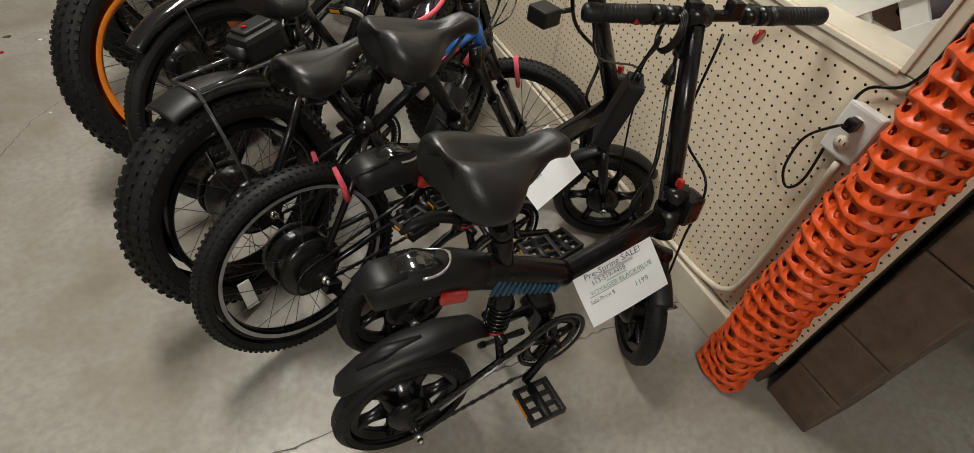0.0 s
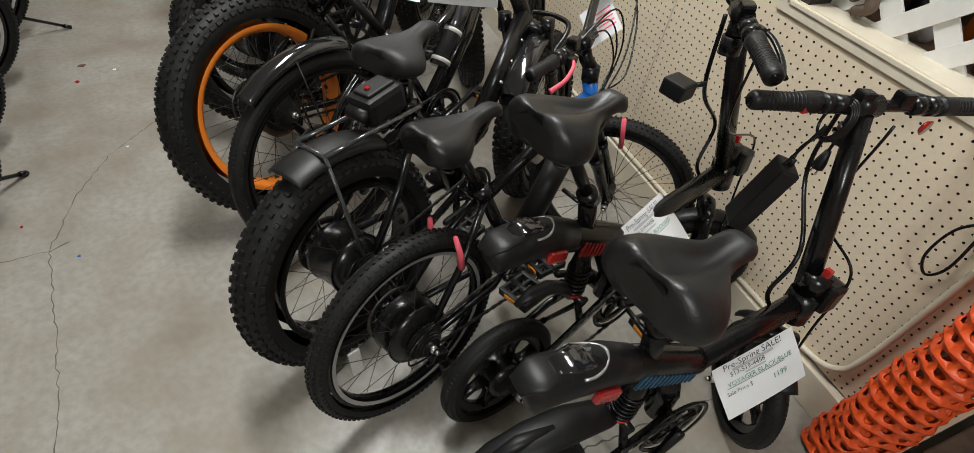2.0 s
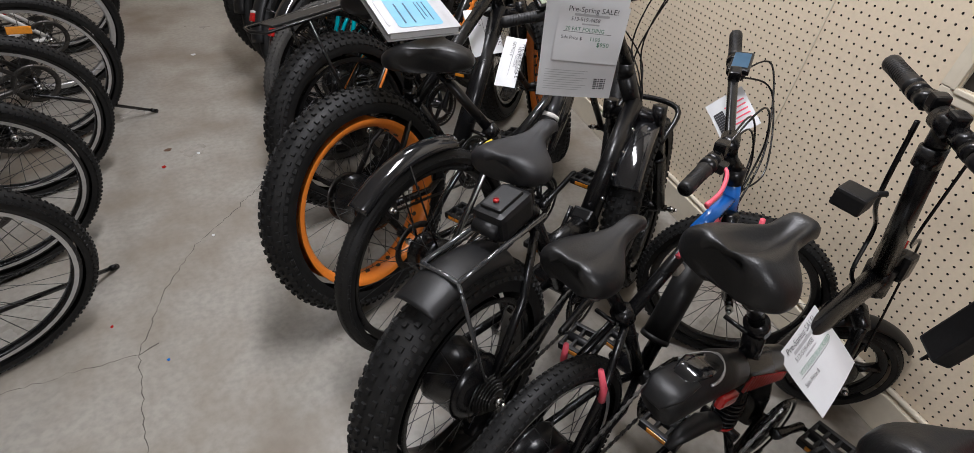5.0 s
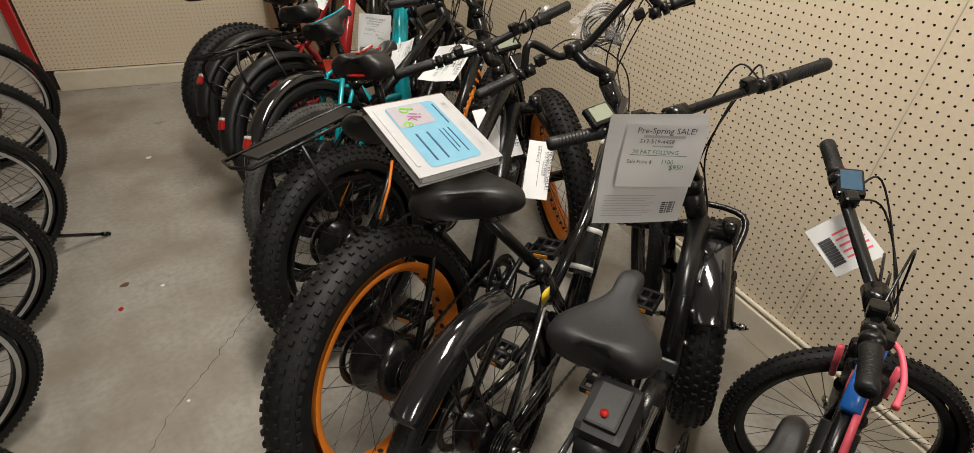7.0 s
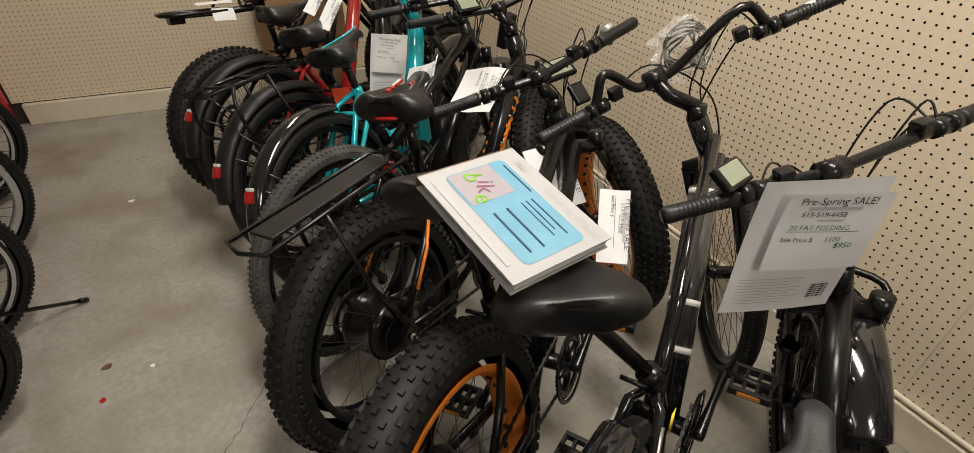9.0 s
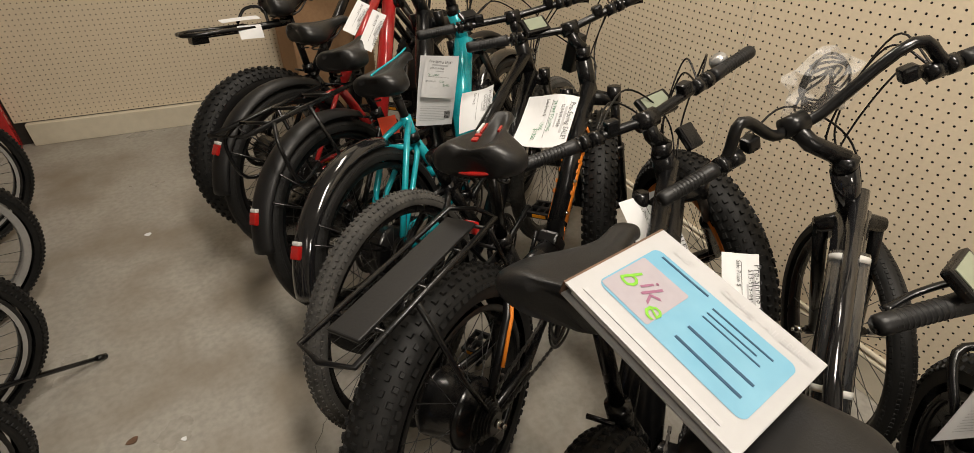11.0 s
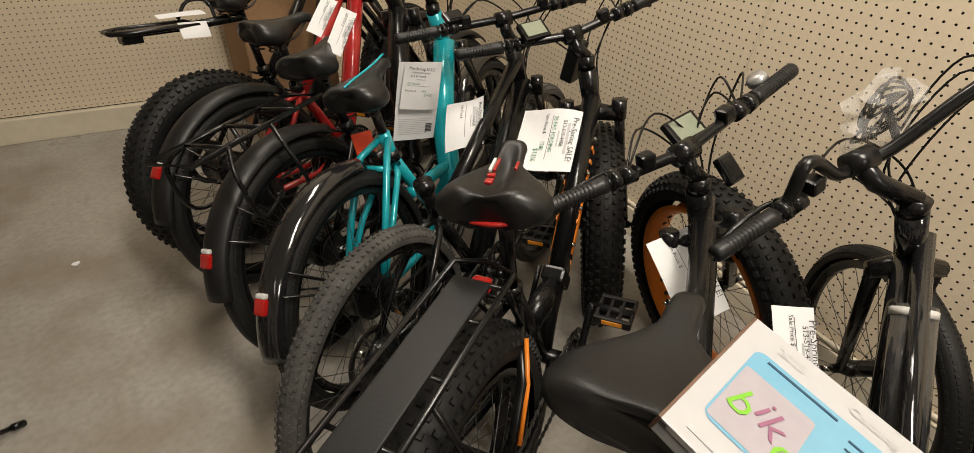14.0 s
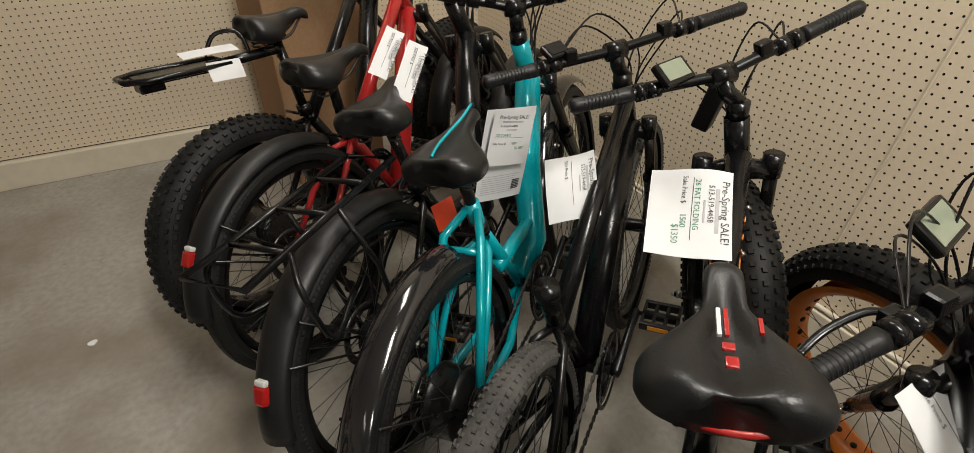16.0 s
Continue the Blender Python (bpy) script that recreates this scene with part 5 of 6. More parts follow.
k.tube([(-0.30, -0.075, z), (0.15, -0.065, z), (0.15, 0.065, z), (-0.30, 0.075, z)], 0.0075, 8, closed=True)
for x in (-0.2, -0.08, 0.04):
    k.tube([(x, -0.07, z), (x, 0.07, z)], 0.006, 8)
for sg in (-1, 1):
    k.tube([(0.0, sg * 0.07, 0.36), (-0.02, sg * 0.085, 0.60), (-0.06, sg * 0.075, z)], 0.0065, 8)
    k.curve([(-0.10, sg * 0.075, z - 0.17), (-0.22, sg * 0.12, z - 0.17), (-0.24, sg * 0.12, z - 0.05), (-0.20, sg * 0.08, z)], 0.006, 8, 5)
b10.part(k, "rear_rack", BLACK)

b12 = town_bike("black fat-tyred bike with a long rear carrier platform", (-0.331, 3.80), 29, 8, 0.343, 0.105, 1.15, (-0.225, 3.985, 0.895), (-0.025, 4.045, 0.905),
                ((-0.10, 4.48, 1.1), (0.42, 4.40, 1.1)), (0.15, 4.42, 1.05), BLACK, BLACK, "fat", 1, "diamond", seat_w=0.17)
p0, p1 = b12.loc((-0.541, 3.871, 0.82)), b12.loc((-0.14, 3.99, 0.80))
s = Shape()
mm = frame_between(p0, p1)
ln = (p1 - p0).length
s.tube([mm @ Vector((x, y, 0)) for x, y in ((-ln / 2, -0.03), (-ln / 2 + 0.05, -0.06), (ln * 0.1, -0.055), (ln * 0.1, 0.055), (-ln / 2 + 0.05, 0.06), (-ln / 2, 0.03))], 0.008, 8, closed=True)
s.box(mm @ pose(-ln * 0.16, 0, -0.008), ln * 0.55, 0.075, 0.018, 0.004)
s.box(mm @ pose(-ln * 0.36, 0, -0.022), 0.06, 0.05, 0.03, 0.005)
s.tube([mm @ Vector((0, 0, -0.01)), p1, b12.clamp + Vector((0, 0, -0.05))], 0.014, 10)
s.curve([mm @ Vector((ln * 0.05, 0.05, 0.01)), mm @ Vector((ln * 0.15, 0.05, 0.06)), mm @ Vector((ln * 0.28, 0.02, 0.06)), mm @ Vector((ln * 0.3, 0, 0))], 0.006, 8, 5)
b12.part(s, "carrier_platform", BLACK)

# ---- the opposite row ----
for hub, head, frame_mat, rim, refl, lab, kf in (
        ((-1.255, 1.72), 208, WHITE, BLACK, None, "white and black mountain bike with a spoked wheel", (-1.045, 2.11)),
        ((-1.31, 2.14), 209, BLUE, BLACK, CLEAR, "blue mountain bike with a white spoke reflector", None),
        ((-1.345, 2.60), 206, BLACK, BLACK, None, "black mountain bike with a knobbly tyre", None),
        ((-1.365, 3.0), 208, DARK_STEEL, BLACK, AMBER, "grey mountain bike with an amber spoke reflector", (-1.03, 3.24)),
        ((-1.43, 3.5), 207, WHITE, SILVER, None, "white mountain bike with silver rims", None),
        ((-1.53, 4.05), 206, RED, BLACK, None, "red bike with a black tyre", None)):
    heading = radians(head)
    fx, fy = math.cos(heading), math.sin(heading)
    at = lambda u, v, z: (hub[0] + fx * u - fy * v, hub[1] + fy * u + fx * v, z)
    b = town_bike(lab, hub, head, 7, 0.335, 0.055, 1.05, at(0.08, 0.1, 0.84), at(0.33, 0.1, 0.86), (at(0.72, 0.42, 1.0), at(0.72, -0.20, 1.0)), at(0.74, 0.11, 0.99),
                  frame_mat, rim, "mtb", 0, "diamond", seat_w=0.16, susp=True, group="opposite row of bikes")
    s = Shape()
    for sg in (-1, 1):
        s.lathe([(0.270, sg * 0.0155), (0.281, sg * 0.0170)], 64, Matrix.Translation(b.rh))
    b.part(s, "brake_track", SILVER)
    if refl:
        s = Shape().box(Matrix.Translation(b.rh) @ Matrix.Rotation(radians(-100), 4, "Y") @ pose(0.20, 0.012, 0), 0.03, 0.006, 0.08, 0.003)
        b.part(s, "wheel_reflector", refl)
    if kf:
        b.stand((0.03, 0.07, 0.30), (*kf, 0.006))

for sg in (-1, 1):
    s = Shape()
    for i in range(7):
        q = b7.hinge.lerp(b7.hl, 0.30 + 0.07 * i)
        s.box(Matrix.Translation(q + Vector((0, sg * 0.0285, 0.014))) @ pose(0, 0, 0, 0, -35 - 12 * (i % 2), 0), 0.012, 0.003, 0.034 - 0.004 * (i % 3), 0.001)
    tagged(b7.part(s, "beam_emblem", ORANGE), "orange emblem on the beam")
for t in (0.80, 0.92):
    q = b7.hinge.lerp(b7.hl, t)
    s = Shape().box(frame_between(q, b7.hl) @ pose(-0.01, 0, 0.036), 0.022, 0.034, 0.002, 0.0005)
    b7.part(s, "warning_label", RED)
for b, at in ((b6, (0.585, 2.475, 1.0)), (b5, (0.80, 2.07, 1.13))):
    s = Shape()
    p = b.loc(at)
    s.lathe([(0, 0.012), (0.016, 0.012), (0.021, 0.004), (0.021, -0.006), (0, -0.006)], 20, Matrix.Translation(p) @ pose(0, 0, 0, 60, 0, 20))
    b.part(s, "gear_shifter", SILVER)


# ---- price sheets, catalogue, chargers ----
def sheet(corner, across, down, size, lines, label, curl=0.0, name="price_sheet", over=None, thick=0.0006):
    """A sheet of paper: corner is its upper left, across and down its edges; lines are (kind, x, y, size, text, ink) in fractions."""
    c, a, d = Vector(corner), Vector(across).normalized(), Vector(down)
    d = (d - a * d.dot(a)).normalized()
    n = a.cross(-d).normalized()
    m = Matrix((a, -d, n)).transposed().to_4x4()
    m.translation = c
    w, h = size
    nx, ny = 10, 12

    def z(u, v):
        return curl * (math.sin(u * 2.6) * 0.5 + (v ** 2) * 0.8 - 0.3 * math.sin(v * 5 + u * 2))

    vs = [(w * i / nx, -h * j / ny, z(i / nx, j / ny)) for j in range(ny + 1) for i in range(nx + 1)]
    k = len(vs)
    vs += [(x, y, q - thick) for x, y, q in vs]
    fs = []
    for j in range(ny):
        for i in range(nx):
            q = j * (nx + 1) + i
            fs += [(q, q + nx + 1, q + nx + 2, q + 1), (k + q, k + q + 1, k + q + nx + 2, k + q + nx + 1)]
    ob = Shape().add(vs, fs).part(name, PAPER)
    ob.matrix_world = m
    tagged(ob, label, "paper sheet", "price sheets")
    for kind, u, v, sz, body, ink in lines:
        q = z(u + 0.15, v) + 0.0012 + (abs(curl) * 0.12)
        if kind == "t":
            me = text_mesh(body, sz)
            for vert in me.vertices:  # lettering follows the sheet's curl
                vert.co.z = z(min(1, u + vert.co.x / w), min(1, max(0, v - vert.co.y / h))) + 0.0012
            me.materials.clear()
            me.materials.append(ink)
            o = new("lettering", me)
            o.parent = ob
            o.matrix_local = pose(w * u, -h * v, 0)
        elif kind == "b":
            s = Shape()
            n2 = 8
            L = body
            s.add([(w * u + L * i / n2, -h * v + yy, z(min(1, u + L * i / n2 / w), v) + 0.0011) for i in range(n2 + 1) for yy in (0, sz)],
                  [(2 * i, 2 * i + 2, 2 * i + 3, 2 * i + 1) for i in range(n2)], False)
            s.part("print_bar", ink, ob)
    return ob


def price_lines(w, h, model, price, was=""):
    out = [("t", 0.12, 0.13, w * 0.105, "Pre-Spring SALE!", INK), ("b", 0.22, 0.20, w * 0.035, w * 0.5, GREY_INK), ("t", 0.18, 0.285, w * 0.075, "513-519-4458", INK),
           ("b", 0.35, 0.34, w * 0.02, w * 0.25, GREY_INK), ("t", 0.12, 0.45, w * 0.075, model, GREEN_INK), ("b", 0.1, 0.475, w * 0.006, w * 0.7, INK),
           ("t", 0.08, 0.60, w * 0.065, "Sale Price $", INK), ("t", 0.50, 0.60, w * 0.08, was, GREEN_INK), ("t", 0.62, 0.69, w * 0.09, price, GREEN_INK)]
    return out


fat = price_lines(0.19, 0.20, "20 FAT FOLDING", "$950", "1100")
# long sheet on the fat folding bike's handlebar, with the smaller sale sheet over it
lines = [("b", 0.08, 0.72 + 0.025 * i, 0.0016, 0.12 - 0.01 * (i % 3), GREY_INK) for i in range(9)] + \
        [("b", 0.74 + 0.028 * (i % 6), 0.90 - 0.02 * (i // 6) * 1.0, 0.0036, 0.0036 if (i * 7) % 3 else 0.0058, INK) for i in range(36)]
sheet((0.30, 1.73, 0.992), (0.2, -0.078, 0.004), (0.07, 0.01, -1), (0.212, 0.278), lines, "long white price sheet hanging from a handlebar", 0.008)
sheet((0.328, 1.703, 0.978), (0.2, -0.078, -0.004), (0.07, 0.01, -1), (0.178, 0.15), price_lines(0.18, 0.155, "20 FAT FOLDING", "$950", "1100"), "small white sale sheet taped over a longer one", 0.006)
sheet((0.527, 0.502, 0.482), (0.19, 0.01, 0.06), (0.022, -0.066, -0.09), (0.2, 0.125), price_lines(0.2, 0.125, "VOYAGER BLACK/BLUE", "1199", ""), "white sale sheet on a folding bike's beam", 0.006)
sheet((0.535, 0.885, 0.505), (0.21, 0.095, 0.012), (0.14, -0.07, -0.085), (0.2, 0.16), price_lines(0.2, 0.16, "VOYAGER BLACK/RED", "", ""), "white sale sheet on the red-striped folding bike", 0.008)
sheet((0.161, 3.30, 0.824), (0.137, 0.0, -0.02), (-0.01, 0, -1), (0.145, 0.25), lines, "long white price sheet on the teal bike", 0.006)
sheet((0.175, 3.285, 0.824), (0.137, 0.0, -0.03), (-0.01, 0.01, -1), (0.12, 0.14), price_lines(0.12, 0.14, "CE TURBO", "$1400", "1500"), "small sale sheet over the teal bike's price sheet", 0.006)
sheet((0.519, 2.879, 0.772), (-0.148, -0.138, -0.08), (-0.128, 0.10, -0.02), (0.215, 0.165), price_lines(0.215, 0.165, "26 FAT FOLDING", "$1350", "1500"), "white sale sheet on the orange-striped bike", -0.02)
sheet((0.351, 3.131, 0.752), (-0.078, -0.131, -0.08), (-0.075, 0.065, -0.06), (0.17, 0.12), price_lines(0.17, 0.12, "", "", ""), "folded white sale sheet on the mountain bike", 0.012)
sheet((0.455, 2.14, 0.705), (-0.07, -0.10, -0.10), (-0.06, 0.02, -0.03), (0.19, 0.075), price_lines(0.19, 0.075, "", "", ""), "narrow white sale sheet on the cruiser's frame", 0.008)
sheet((0.423, 2.407, 0.73), (0.0, -0.145, -0.12), (-0.11, 0.04, -0.01), (0.19, 0.12), price_lines(0.19, 0.12, "", "", ""), "white sale sheet on the orange-rimmed bike", 0.012)
sheet((0.127, 3.524, 0.905), (-0.09, -0.07, -0.10), (-0.06, 0.03, 0.01), (0.15, 0.05), price_lines(0.15, 0.05, "", "", ""), "white sale sheet along a dark bike's frame", 0.004)
sheet((0.082, 3.56, 0.935), (-0.083, -0.06, -0.08), (-0.06, 0.03, 0.01), (0.13, 0.045), price_lines(0.13, 0.045, "", "", ""), "white sale sheet along a red bike's frame", 0.004)
sheet((-0.40, 3.96, 0.838), (0.15, 0.02, 0.0), (0.03, -0.1, 0.0), (0.14, 0.07), [], "white paper lying on the carrier platform", 0.004)
sheet((-0.345, 3.872, 0.832), (0.10, 0.03, -0.01), (0.02, -0.04, -0.1), (0.09, 0.05), [], "white paper hanging from the carrier platform", 0.004)
# plastic pouch with a pink leaflet on the junior bike
sheet((0.665, 1.453, 0.777), (0.054, -0.036, 0.072), (-0.027, -0.068, -0.084), (0.097, 0.112), [("b", 0.4, 0.3 + 0.12 * i, 0.004, 0.05, PINK) for i in range(5)] + [("b", 0.08, 0.35 + 0.06 * i, 0.006, 0.025, INK) for i in range(9)],
      "pink and white leaflet in a clear pouch", 0.006, "leaflet")

# catalogue binder resting on two saddles
cl, ct, cb = Vector((-0.138, 2.057, 0.936)), Vector((0.067, 2.086, 0.930)), Vector((-0.097, 1.798, 0.886))
ax, dn = (cb - cl), (ct - cl)
L, W = ax.length, dn.length
ax.normalize()
dn = (dn - ax * dn.dot(ax)).normalized()
nz = ax.cross(dn)
m = Matrix((ax, dn, nz)).transposed().to_4x4()
m.translation = (cl + cb) / 2 + dn * W / 2
s = Shape()
for z0 in (0.0, -0.021):
    s.box(pose(0, 0, z0), L, W, 0.0035, 0.001)
cat = s.part("catalogue", COVER)
cat.matrix_world = m
tagged(cat, "white catalogue binder with a light blue printed cover", "catalogue")
s = Shape().box(pose(0.003, 0.002, -0.0105), L - 0.012, W - 0.014, 0.015, 0.001)
s.part("pages", PAPER, cat)
s = Shape().box(pose(-L / 2 - 0.001, 0, -0.0105), 0.004, W, 0.0245, 0.001)
s.part("spine", BROWN, cat)


def rounded(x0, y0, x1, y1, r, z):
    pts = []
    for cx, cy, a0 in ((x1 - r, y1 - r, 0), (x0 + r, y1 - r, 90), (x0 + r, y0 + r, 180), (x1 - r, y0 + r, 270)):
        pts += [(cx + r * math.cos(radians(a0 + 15 * i)), cy + r * math.sin(radians(a0 + 15 * i)), z) for i in range(7)]
    return Shape().add(pts, [tuple(range(len(pts)))], False)


rounded(-L * 0.42, -W * 0.31, L * 0.43, W * 0.30, 0.012, 0.0026).part("cover_print", SKYBLUE, cat)
rounded(-L * 0.41, -W * 0.29, -L * 0.11, W * 0.14, 0.004, 0.0032).part("cover_badge", PALE, cat)
for body, x, y, size, mat in (("b", -0.40, -0.14, 0.050, LIME), ("i", -0.30, -0.08, 0.044, MAUVE), ("k", -0.27, -0.12, 0.048, MAUVE), ("e", -0.20, -0.21, 0.050, LIME)):
    letter(cat, body, size, pose(L * x, W * y, 0.0042, 0, 0, -22), mat)
letter(cat, "2023", 0.017, pose(-L * 0.36, W * 0.37, 0.0032), GREY_INK)
letter(cat, "Catalog - All EBikes", 0.017, pose(L * -0.05, W * 0.37, 0.0032), GREY_INK)
s = Shape()
for x0, y, ln, hh in ((0.0, 0.20, 0.34, 0.0025), (0.0, 0.14, 0.28, 0.002), (0.0, 0.09, 0.32, 0.002), (0.0, -0.06, 0.36, 0.004), (0.0, -0.19, 0.36, 0.004), (-0.36, 0.26, 0.3, 0.003)):
    s.box(pose(L * (x0 + ln / 2), W * y, 0.0032), L * ln, hh, 0.001)
s.part("cover_lines", DEEP_BLUE, cat)
s = Shape()
for x0, y, ln in ((-0.42, -0.42, 0.8),):
    s.box(pose(L * (x0 + ln / 2), W * y, 0.0026), L * ln, 0.007, 0.001)
s.part("cover_footer", GREY_INK, cat)

# charger brick hanging from the first bike's handlebar
top, bot = Vector((0.735, 0.725, 0.80)), Vector((0.705, 0.745, 0.635))
mm = frame_between(bot, top)
s = Shape().box(mm, (top - bot).length, 0.062, 0.038, 0.006)
s.tube([top, top + Vector((0.004, 0, 0.015))], 0.006, 8)
ch = tagged(s.part("battery_charger", MATTE), "black battery charger brick hanging on its cable", "charger")
s = Shape()
hang = Vector((0.745, 0.715, 0.90))
s.curve([top, top + Vector((0.006, 0.004, 0.04)), hang + Vector((0, 0, -0.02)), hang], 0.0032, 6, 6)
s.curve([bot, bot + Vector((-0.02, 0.0, -0.012)), bot + Vector((-0.012, -0.01, 0.05)), top + Vector((-0.015, 0, 0.01)), hang], 0.0032, 6, 8)
for i in range(4):
    r = 0.036 + 0.003 * i
    s.tube([hang + Vector((0.015 + 0.012 * math.cos(a) + 0.003 * i, r * math.sin(a) * 0.6, 0.008 + r * math.cos(a) * 0.9)) for a in np.linspace(0, math.tau, 28)[:-1]], 0.003, 6, closed=True)
s.curve([hang + Vector((0.03, 0.0, -0.01)), hang + Vector((0.06, 0, -0.03)), hang + Vector((0.066, 0, -0.075))], 0.0032, 6, 6)
s.part("charger_cable", BLACK, ch)
s = Shape().tube([hang + Vector((0.066, 0, -0.07)), hang + Vector((0.067, 0, -0.10)), hang + Vector((0.067, 0, -0.112))], [0.006, 0.013, 0.014], 8)
s.part("plug", MATTE, ch)
s = Shape()
for dy in (-0.006, 0.006):
    s.box(Matrix.Translation(hang + Vector((0.067, dy, -0.12))), 0.006, 0.0016, 0.016)
s.part("plug_pin", STEEL, ch)
s = Shape().box(Matrix.Translation((0.70, 0.745, 0.925)), 0.02, 0.018, 0.014, 0.003)
tagged(s.part("horn_switch", REFLECT, b1.ob, b1.inv @ Matrix()), "red horn switch")
s = Shape().lathe([(0, 0.006), (0.012, 0.006), (0.016, 0), (0, 0)], 16, pose(0.945, 0.655, 0.905, 0, 0, 0))
tagged(s.part("power_button", REFLECT, b1.ob, b1.inv @ Matrix()), "red power button")
# headlamp box on the second bike's post
s = Shape().box(pose(0.662, 1.005, 0.815, 0, 0, 16), 0.055, 0.06, 0.04, 0.006)
s.tube([(0.69, 1.0, 0.82), (0.72, 0.985, 0.83)], 0.006, 8)
tagged(s.part("headlamp", MATTE, b2.ob, b2.inv @ Matrix()), "black square headlamp")
# battery box behind the orange-striped bike's head
s = Shape().box(pose(0.585, 3.02, 0.86, 8, 0, 20), 0.05, 0.04, 0.12, 0.006)
s.part("controller_box", MATTE, b7.ob, b7.inv @ Matrix())
s = Shape()
# red care card and a small white bag tied under the teal bike's saddle
s = Shape().box(pose(0.006, 3.228, 0.63, 62, 12, 28), 0.085, 0.062, 0.0012)
tagged(s.part("care_card", CARE), "glossy orange-red care card tied to the teal bike", "card")
s = Shape().curve([(0.045, 3.215, 0.665), (0.058, 3.208, 0.64), (0.070, 3.205, 0.605), (0.082, 3.20, 0.585)], [0.008] * 6 + [0.014] * 6 + [0.018] * 6 + [0.006], 10, 6, flat=0.5)
tagged(s.part("hardware_bag", WHITE), "small white bag hanging beside the red card", "bag")
# bags of spare parts hanging at the cruiser's handlebar
rng = random.Random(4)
s = Shape()
bagc = Vector((0.66, 2.265, 1.0))
vs, fs = [], []
for i in range(14):
    for j in range(10):
        a, e = math.tau * i / 14, math.pi * (j + 0.5) / 10
        q = Vector((0.105 * math.sin(e) * math.cos(a), 0.05 * math.sin(e) * math.sin(a), 0.085 * math.cos(e))) * rng.uniform(0.72, 1.18)
        vs.append(bagc + q)
for i in range(14):
    for j in range(9):
        fs.append((i * 10 + j, i * 10 + j + 1, ((i + 1) % 14) * 10 + j + 1, ((i + 1) % 14) * 10 + j))
s.add(vs, fs, False)
bag = tagged(s.part("parts_bag", FILM), "clear plastic bag with a display unit and cables", "bag")
s = Shape()
for i in range(6):
    r = 0.04 + 0.008 * i
    s.tube([bagc + Vector((r * math.cos(a), 0.012 * math.sin(2 * a + i), r * 0.8 * math.sin(a))) for a in np.linspace(0, math.tau, 26)[:-1]], 0.0028, 5, closed=True)
s.part("bagged_cable", BLACK, bag)
s = Shape().box(Matrix.Translation(bagc + Vector((0.035, -0.02, -0.025))) @ pose(0, 0, 0, 50, 20, 10), 0.07, 0.05, 0.014, 0.004)
s.part("bagged_display", GUNMETAL, bag)

# wall outlet with a plug
s = Shape().box(pose(WALL_X - 0.012, 0.466, 0.768), 0.024, 0.082, 0.118, 0.006)
outlet = tagged(s.part("wall_outlet", WHITE), "white wall outlet with a black plug in it", "outlet")
for dz in (-0.024, 0.024):
    q = Shape().lathe([(0, -0.002), (0.017, -0.002), (0.017, 0.002), (0, 0.002)], 20, pose(WALL_X - 0.0255, 0.466, 0.768 + dz, 0, 0, 90))
    q.part("socket", CREAM, outlet)
    q = Shape()
    for dy in (-0.006, 0.006):
        q.box(pose(WALL_X - 0.0282, 0.466 + dy, 0.771 + dz), 0.001, 0.002, 0.008)
    q.part("socket_slot", RECESS_SHADE, outlet)
s = Shape()
s.box(pose(WALL_X - 0.04, 0.466, 0.795), 0.026, 0.024, 0.026, 0.005)
s.curve([(1.08, 0.466, 0.795), (1.06, 0.478, 0.79), (1.075, 0.525, 0.72), (1.10, 0.535, 0.62), (1.115, 0.51, 0.575), (1.12, 0.49, 0.62), (1.12, 0.50, 0.75), (1.12, 0.50, 0.85), (1.12, 0.44, 0.90), (1.12, 0.425, 1.0), (1.12, 0.42, 1.3)], 0.0034, 6, 8)
tagged(s.part("power_cord", BLACK), "black power cord plugged into the outlet", "cord")

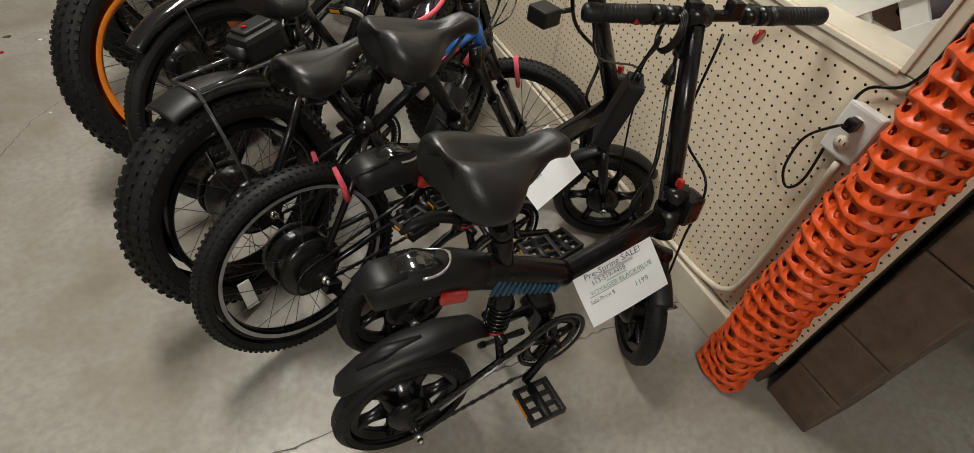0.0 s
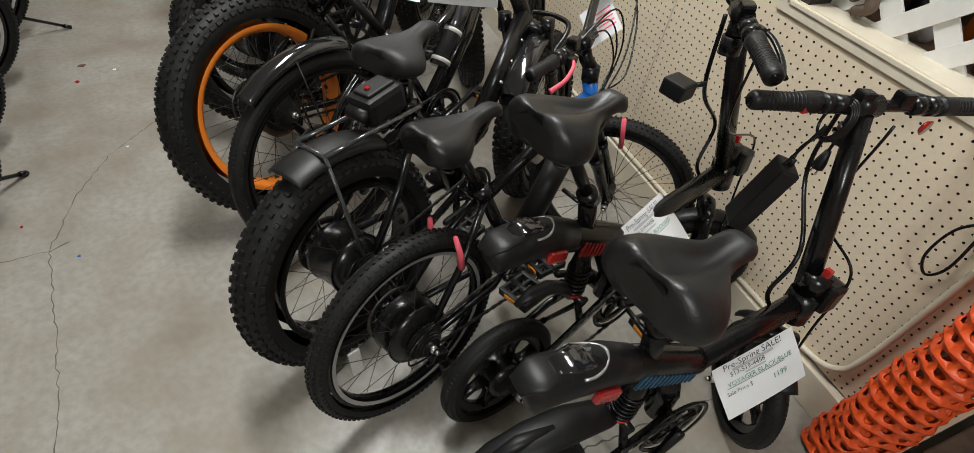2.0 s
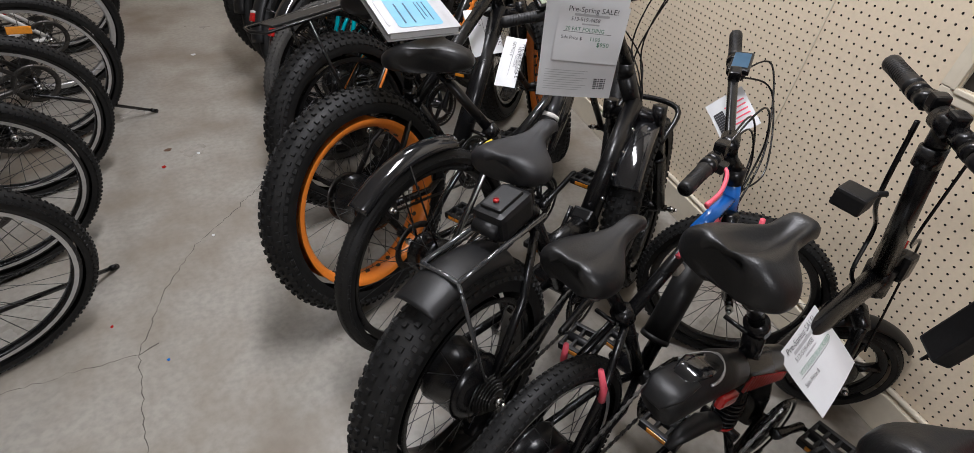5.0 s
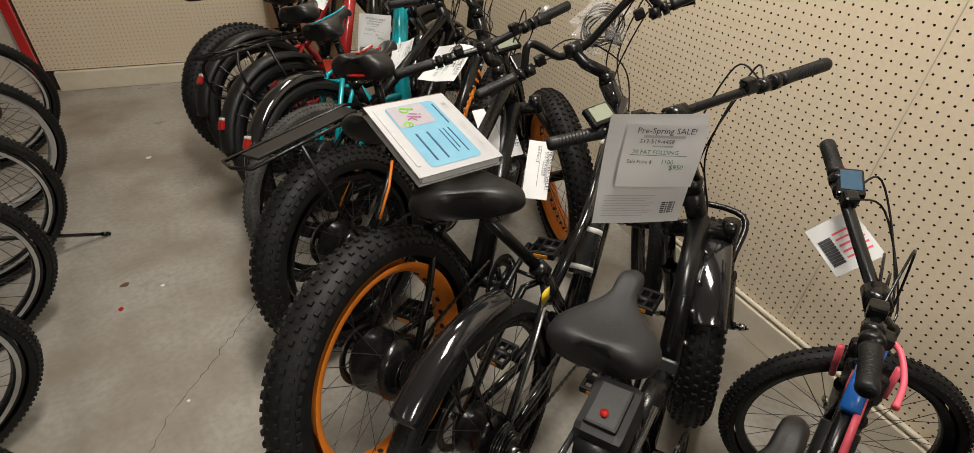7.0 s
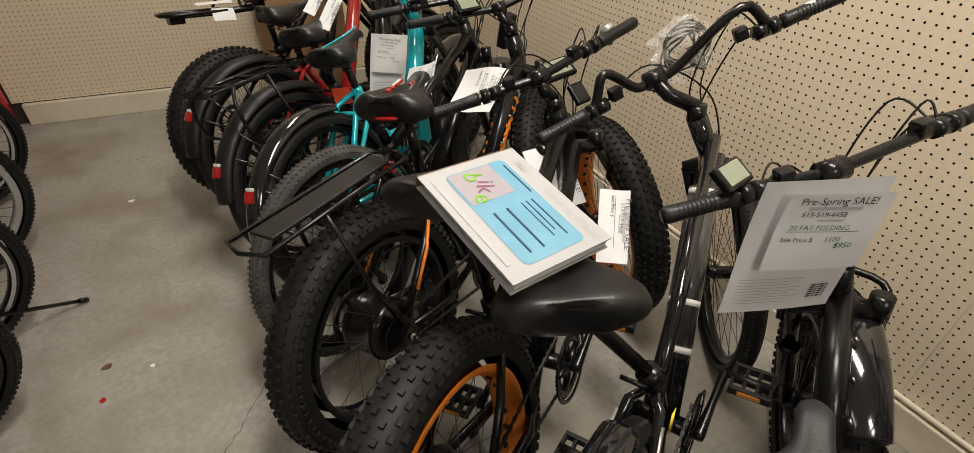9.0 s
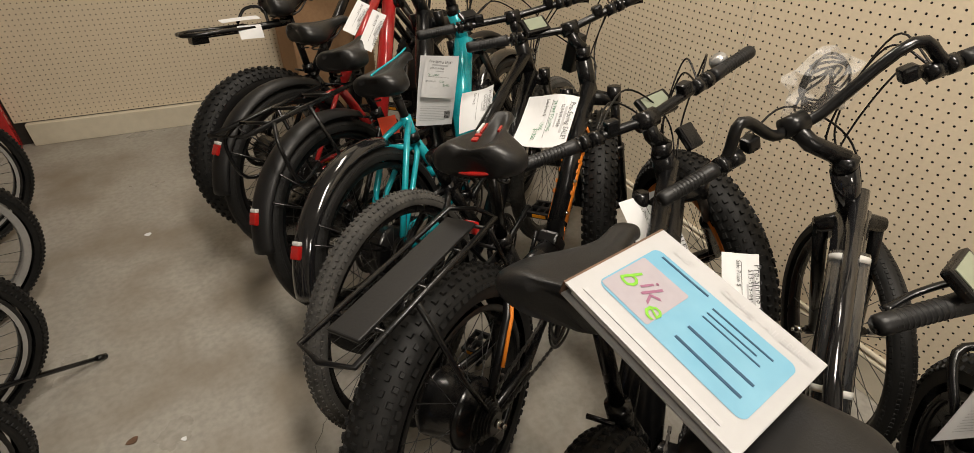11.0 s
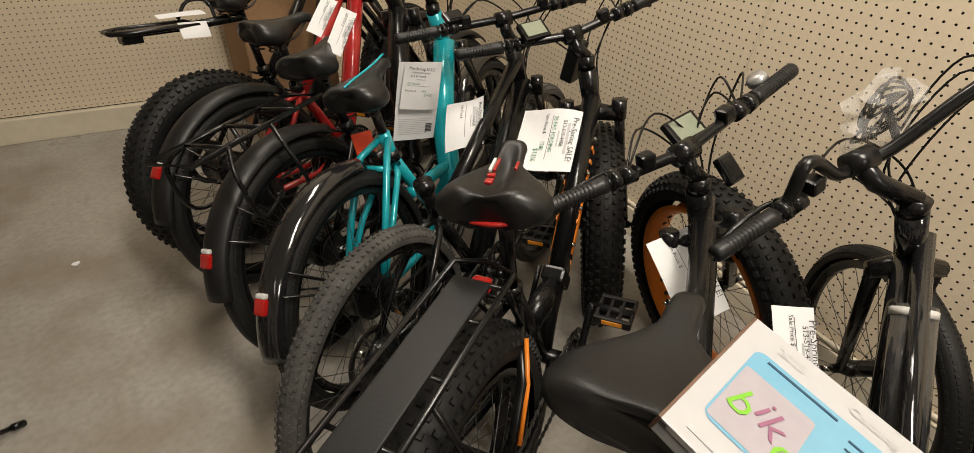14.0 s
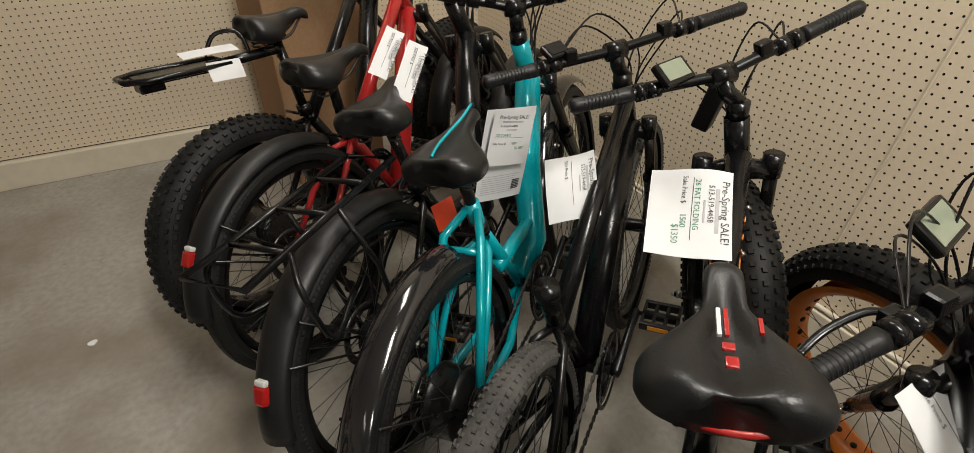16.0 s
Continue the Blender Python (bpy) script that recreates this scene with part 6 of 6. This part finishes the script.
# roll of orange safety netting standing by the timber post
ro = Vector((1.07, 0.325, 0.0))
s = Shape().tube([ro, ro + Vector((0.0, 0, 1.3))], 0.052, 20)
roll = tagged(s.part("safety_net_roll", PINK_INNER), "upright roll of orange plastic safety netting", "safety netting")
rng = random.Random(11)
net = Shape()
for layer in range(2):
    cols, rows, pit = 11, 34, 0.038
    for j in range(rows):
        for i in range(cols):
            ca, cz = (i + 0.5 * (j % 2)) / cols + 0.13 * layer, 0.02 + (j + 0.5) * pit
            wob = rng.uniform(0.82, 1.08)
            outer = [(ca + sx * 0.5 / cols, cz + sz * pit * 0.5) for sx, sz in ((1, 0), (1, 1), (0, 1), (-1, 1), (-1, 0), (-1, -1), (0, -1), (1, -1))]
            inner = [(ca + math.cos(w) * 0.33 * wob / cols, cz + math.sin(w) * pit * 0.30 * wob) for w in [math.tau * q / 8 for q in range(8)]]
            vs = []
            for lift in (0.0, 0.0035):
                for u, z in outer + inner:
                    a = math.tau * u
                    rr = 0.058 + 0.012 * layer + lift + 0.005 * math.sin(3 * a + z * 21 + layer) + 0.003 * math.sin(7 * a - z * 55) + 0.0035 * math.cos(math.tau * (z - 0.02) / pit)
                    zz = z + 0.006 * math.sin(2 * a + z * 13 + 2 * layer)
                    vs.append(ro + Vector((rr * math.cos(a), rr * math.sin(a), max(0.004, zz))))
            fs = []
            for q in range(8):
                p = (q + 1) % 8
                fs += [(16 + q, 16 + p, 24 + p, 24 + q), (q, 8 + q, 8 + p, p), (8 + q, 24 + q, 24 + p, 8 + p)]
            net.add(vs, fs, True)
net.part("netting", ORANGE_NET, roll)

s = Shape()
s.box(pose(1.262, 0.155, 1.6), 0.176, 0.124, 3.2, 0.004)
post = tagged(s.part("timber_post", RECESS_SHADE), "rough dark brown timber post built of stacked blocks", "post", kind="structure")
rng = random.Random(31)
z = 0.0
while z < 3.1:
    hgt = rng.uniform(0.17, 0.34)
    q = Shape().box(pose(1.255 + rng.uniform(-0.004, 0.004), 0.155 + rng.uniform(-0.003, 0.003), z + hgt / 2, rng.uniform(-0.6, 0.6), rng.uniform(-0.6, 0.6), 0), 0.19, 0.14, hgt - 0.004, 0.006)
    q.part("block", TIMBER, post)
    z += hgt
s = Shape()
s.box(pose(1.34, 0.2, 1.6), 0.04, 0.16, 3.2)
tagged(s.part("wall_end", PLAIN_WALL), "end of the partition beside the post", "wall", kind="structure")

# display beyond the opening: lattice, carved bracket, shelf with goods
s = Shape()
lx = WALL_X + 0.10
for i in range(-7, 9):
    for sg, dx in ((1, 0), (-1, 0.008)):
        y = 0.75 + i * 0.148
        c = Vector((lx + dx, y, 1.45))
        mm = Matrix.Translation(c) @ Matrix.Rotation(radians(45 * sg), 4, "X")
        s.box(mm, 0.008, 0.050, 1.9, 0.001)
lat = tagged(s.part("lattice_panel", WHITE), "white diagonal lattice panel behind the opening", "lattice")
s = Shape()
s.box(pose(WALL_X + 0.34, 0.8, 0.86), 0.44, 1.3, 0.03, 0.004)
tagged(s.part("display_shelf", BROWN), "brown wooden display shelf behind the opening", "shelf")
s = Shape()
pts = [(WALL_X + 0.075, 1.145 + 0.018 * math.sin(i * 1.3), 0.93 + 0.028 * i) for i in range(10)]
s.curve(pts, [0.030, 0.042, 0.03, 0.02, 0.035, 0.04, 0.025] + [0.03] * 39, 10, 5, flat=0.6)
s.curve([(WALL_X + 0.07, 1.06, 0.935), (WALL_X + 0.07, 1.03, 0.955), (WALL_X + 0.07, 1.05, 0.985), (WALL_X + 0.07, 1.085, 0.96)], 0.02, 8, 6, flat=0.7)
tagged(s.part("carved_bracket", TIMBER), "carved brown wooden ornament in the opening", "ornament")
rng = random.Random(21)
goods = [NAVY, RED, BROWN, PALE, BLACK, PINK, CARD, BLUE, ORANGE, WHITE, BLACK, BROWN]
for i in range(12):
    y, z = 0.42 + 0.065 * i, 0.875
    hgt = rng.uniform(0.08, 0.2)
    s = Shape()
    s.lathe([(0.0, 0), (0.035, 0), (0.042, hgt * 0.3), (0.03, hgt * 0.7), (0.012, hgt * 0.9), (0.012, hgt), (0, hgt)] if i % 2 else [(0, 0), (0.038, 0), (0.04, hgt * 0.9), (0.03, hgt), (0, hgt)], 14,
            pose(WALL_X + 0.30 + 0.07 * (i % 3), y, z, 90, 0, 0))
    tagged(s.part("shelf_ornament", goods[i]), "small coloured ornament standing on the brown shelf", "ornament", "goods on the shelf")
s = Shape()
s.box(pose(WALL_X + 0.60, 0.8, 1.4), 0.03, 1.6, 2.2)
tagged(s.part("wall_display_back", BROWN), "dark brown board behind the goods", "wall", kind="structure")

# cardboard box and clothes in the far corner
s = Shape()
bx = pose(0.13, 4.70, 0, 0, 0, 4)
for (x, y, z, sx, sy, sz) in ((0, -0.19, 0.45, 0.42, 0.006, 0.9), (0, 0.19, 0.45, 0.42, 0.006, 0.9), (-0.21, 0, 0.45, 0.006, 0.38, 0.9), (0.21, 0, 0.45, 0.006, 0.38, 0.9), (0, 0, 0.01, 0.42, 0.38, 0.012)):
    s.box(bx @ pose(x, y, z), sx, sy, sz, 0.001)
tagged(s.part("cardboard_box", CARD), "tall open brown cardboard box in the corner", "box")
s = Shape()
for i in range(7):
    s.curve([bx @ Vector((rng.uniform(-0.16, 0.16), rng.uniform(-0.14, 0.14), 0.84 + 0.03 * rng.random())) for _ in range(4)], rng.uniform(0.03, 0.05), 8, 5, flat=0.7)
tagged(s.part("folded_clothes", NAVY), "dark navy cloth heaped in the cardboard box", "cloth")
s = Shape()
s.box(pose(-1.53, FAR_Y + 0.045, 1.0), 0.05, 0.05, 2.0, 0.006)
tagged(s.part("red_post", RED), "red painted post at the end of the pegboard", "post", kind="structure")
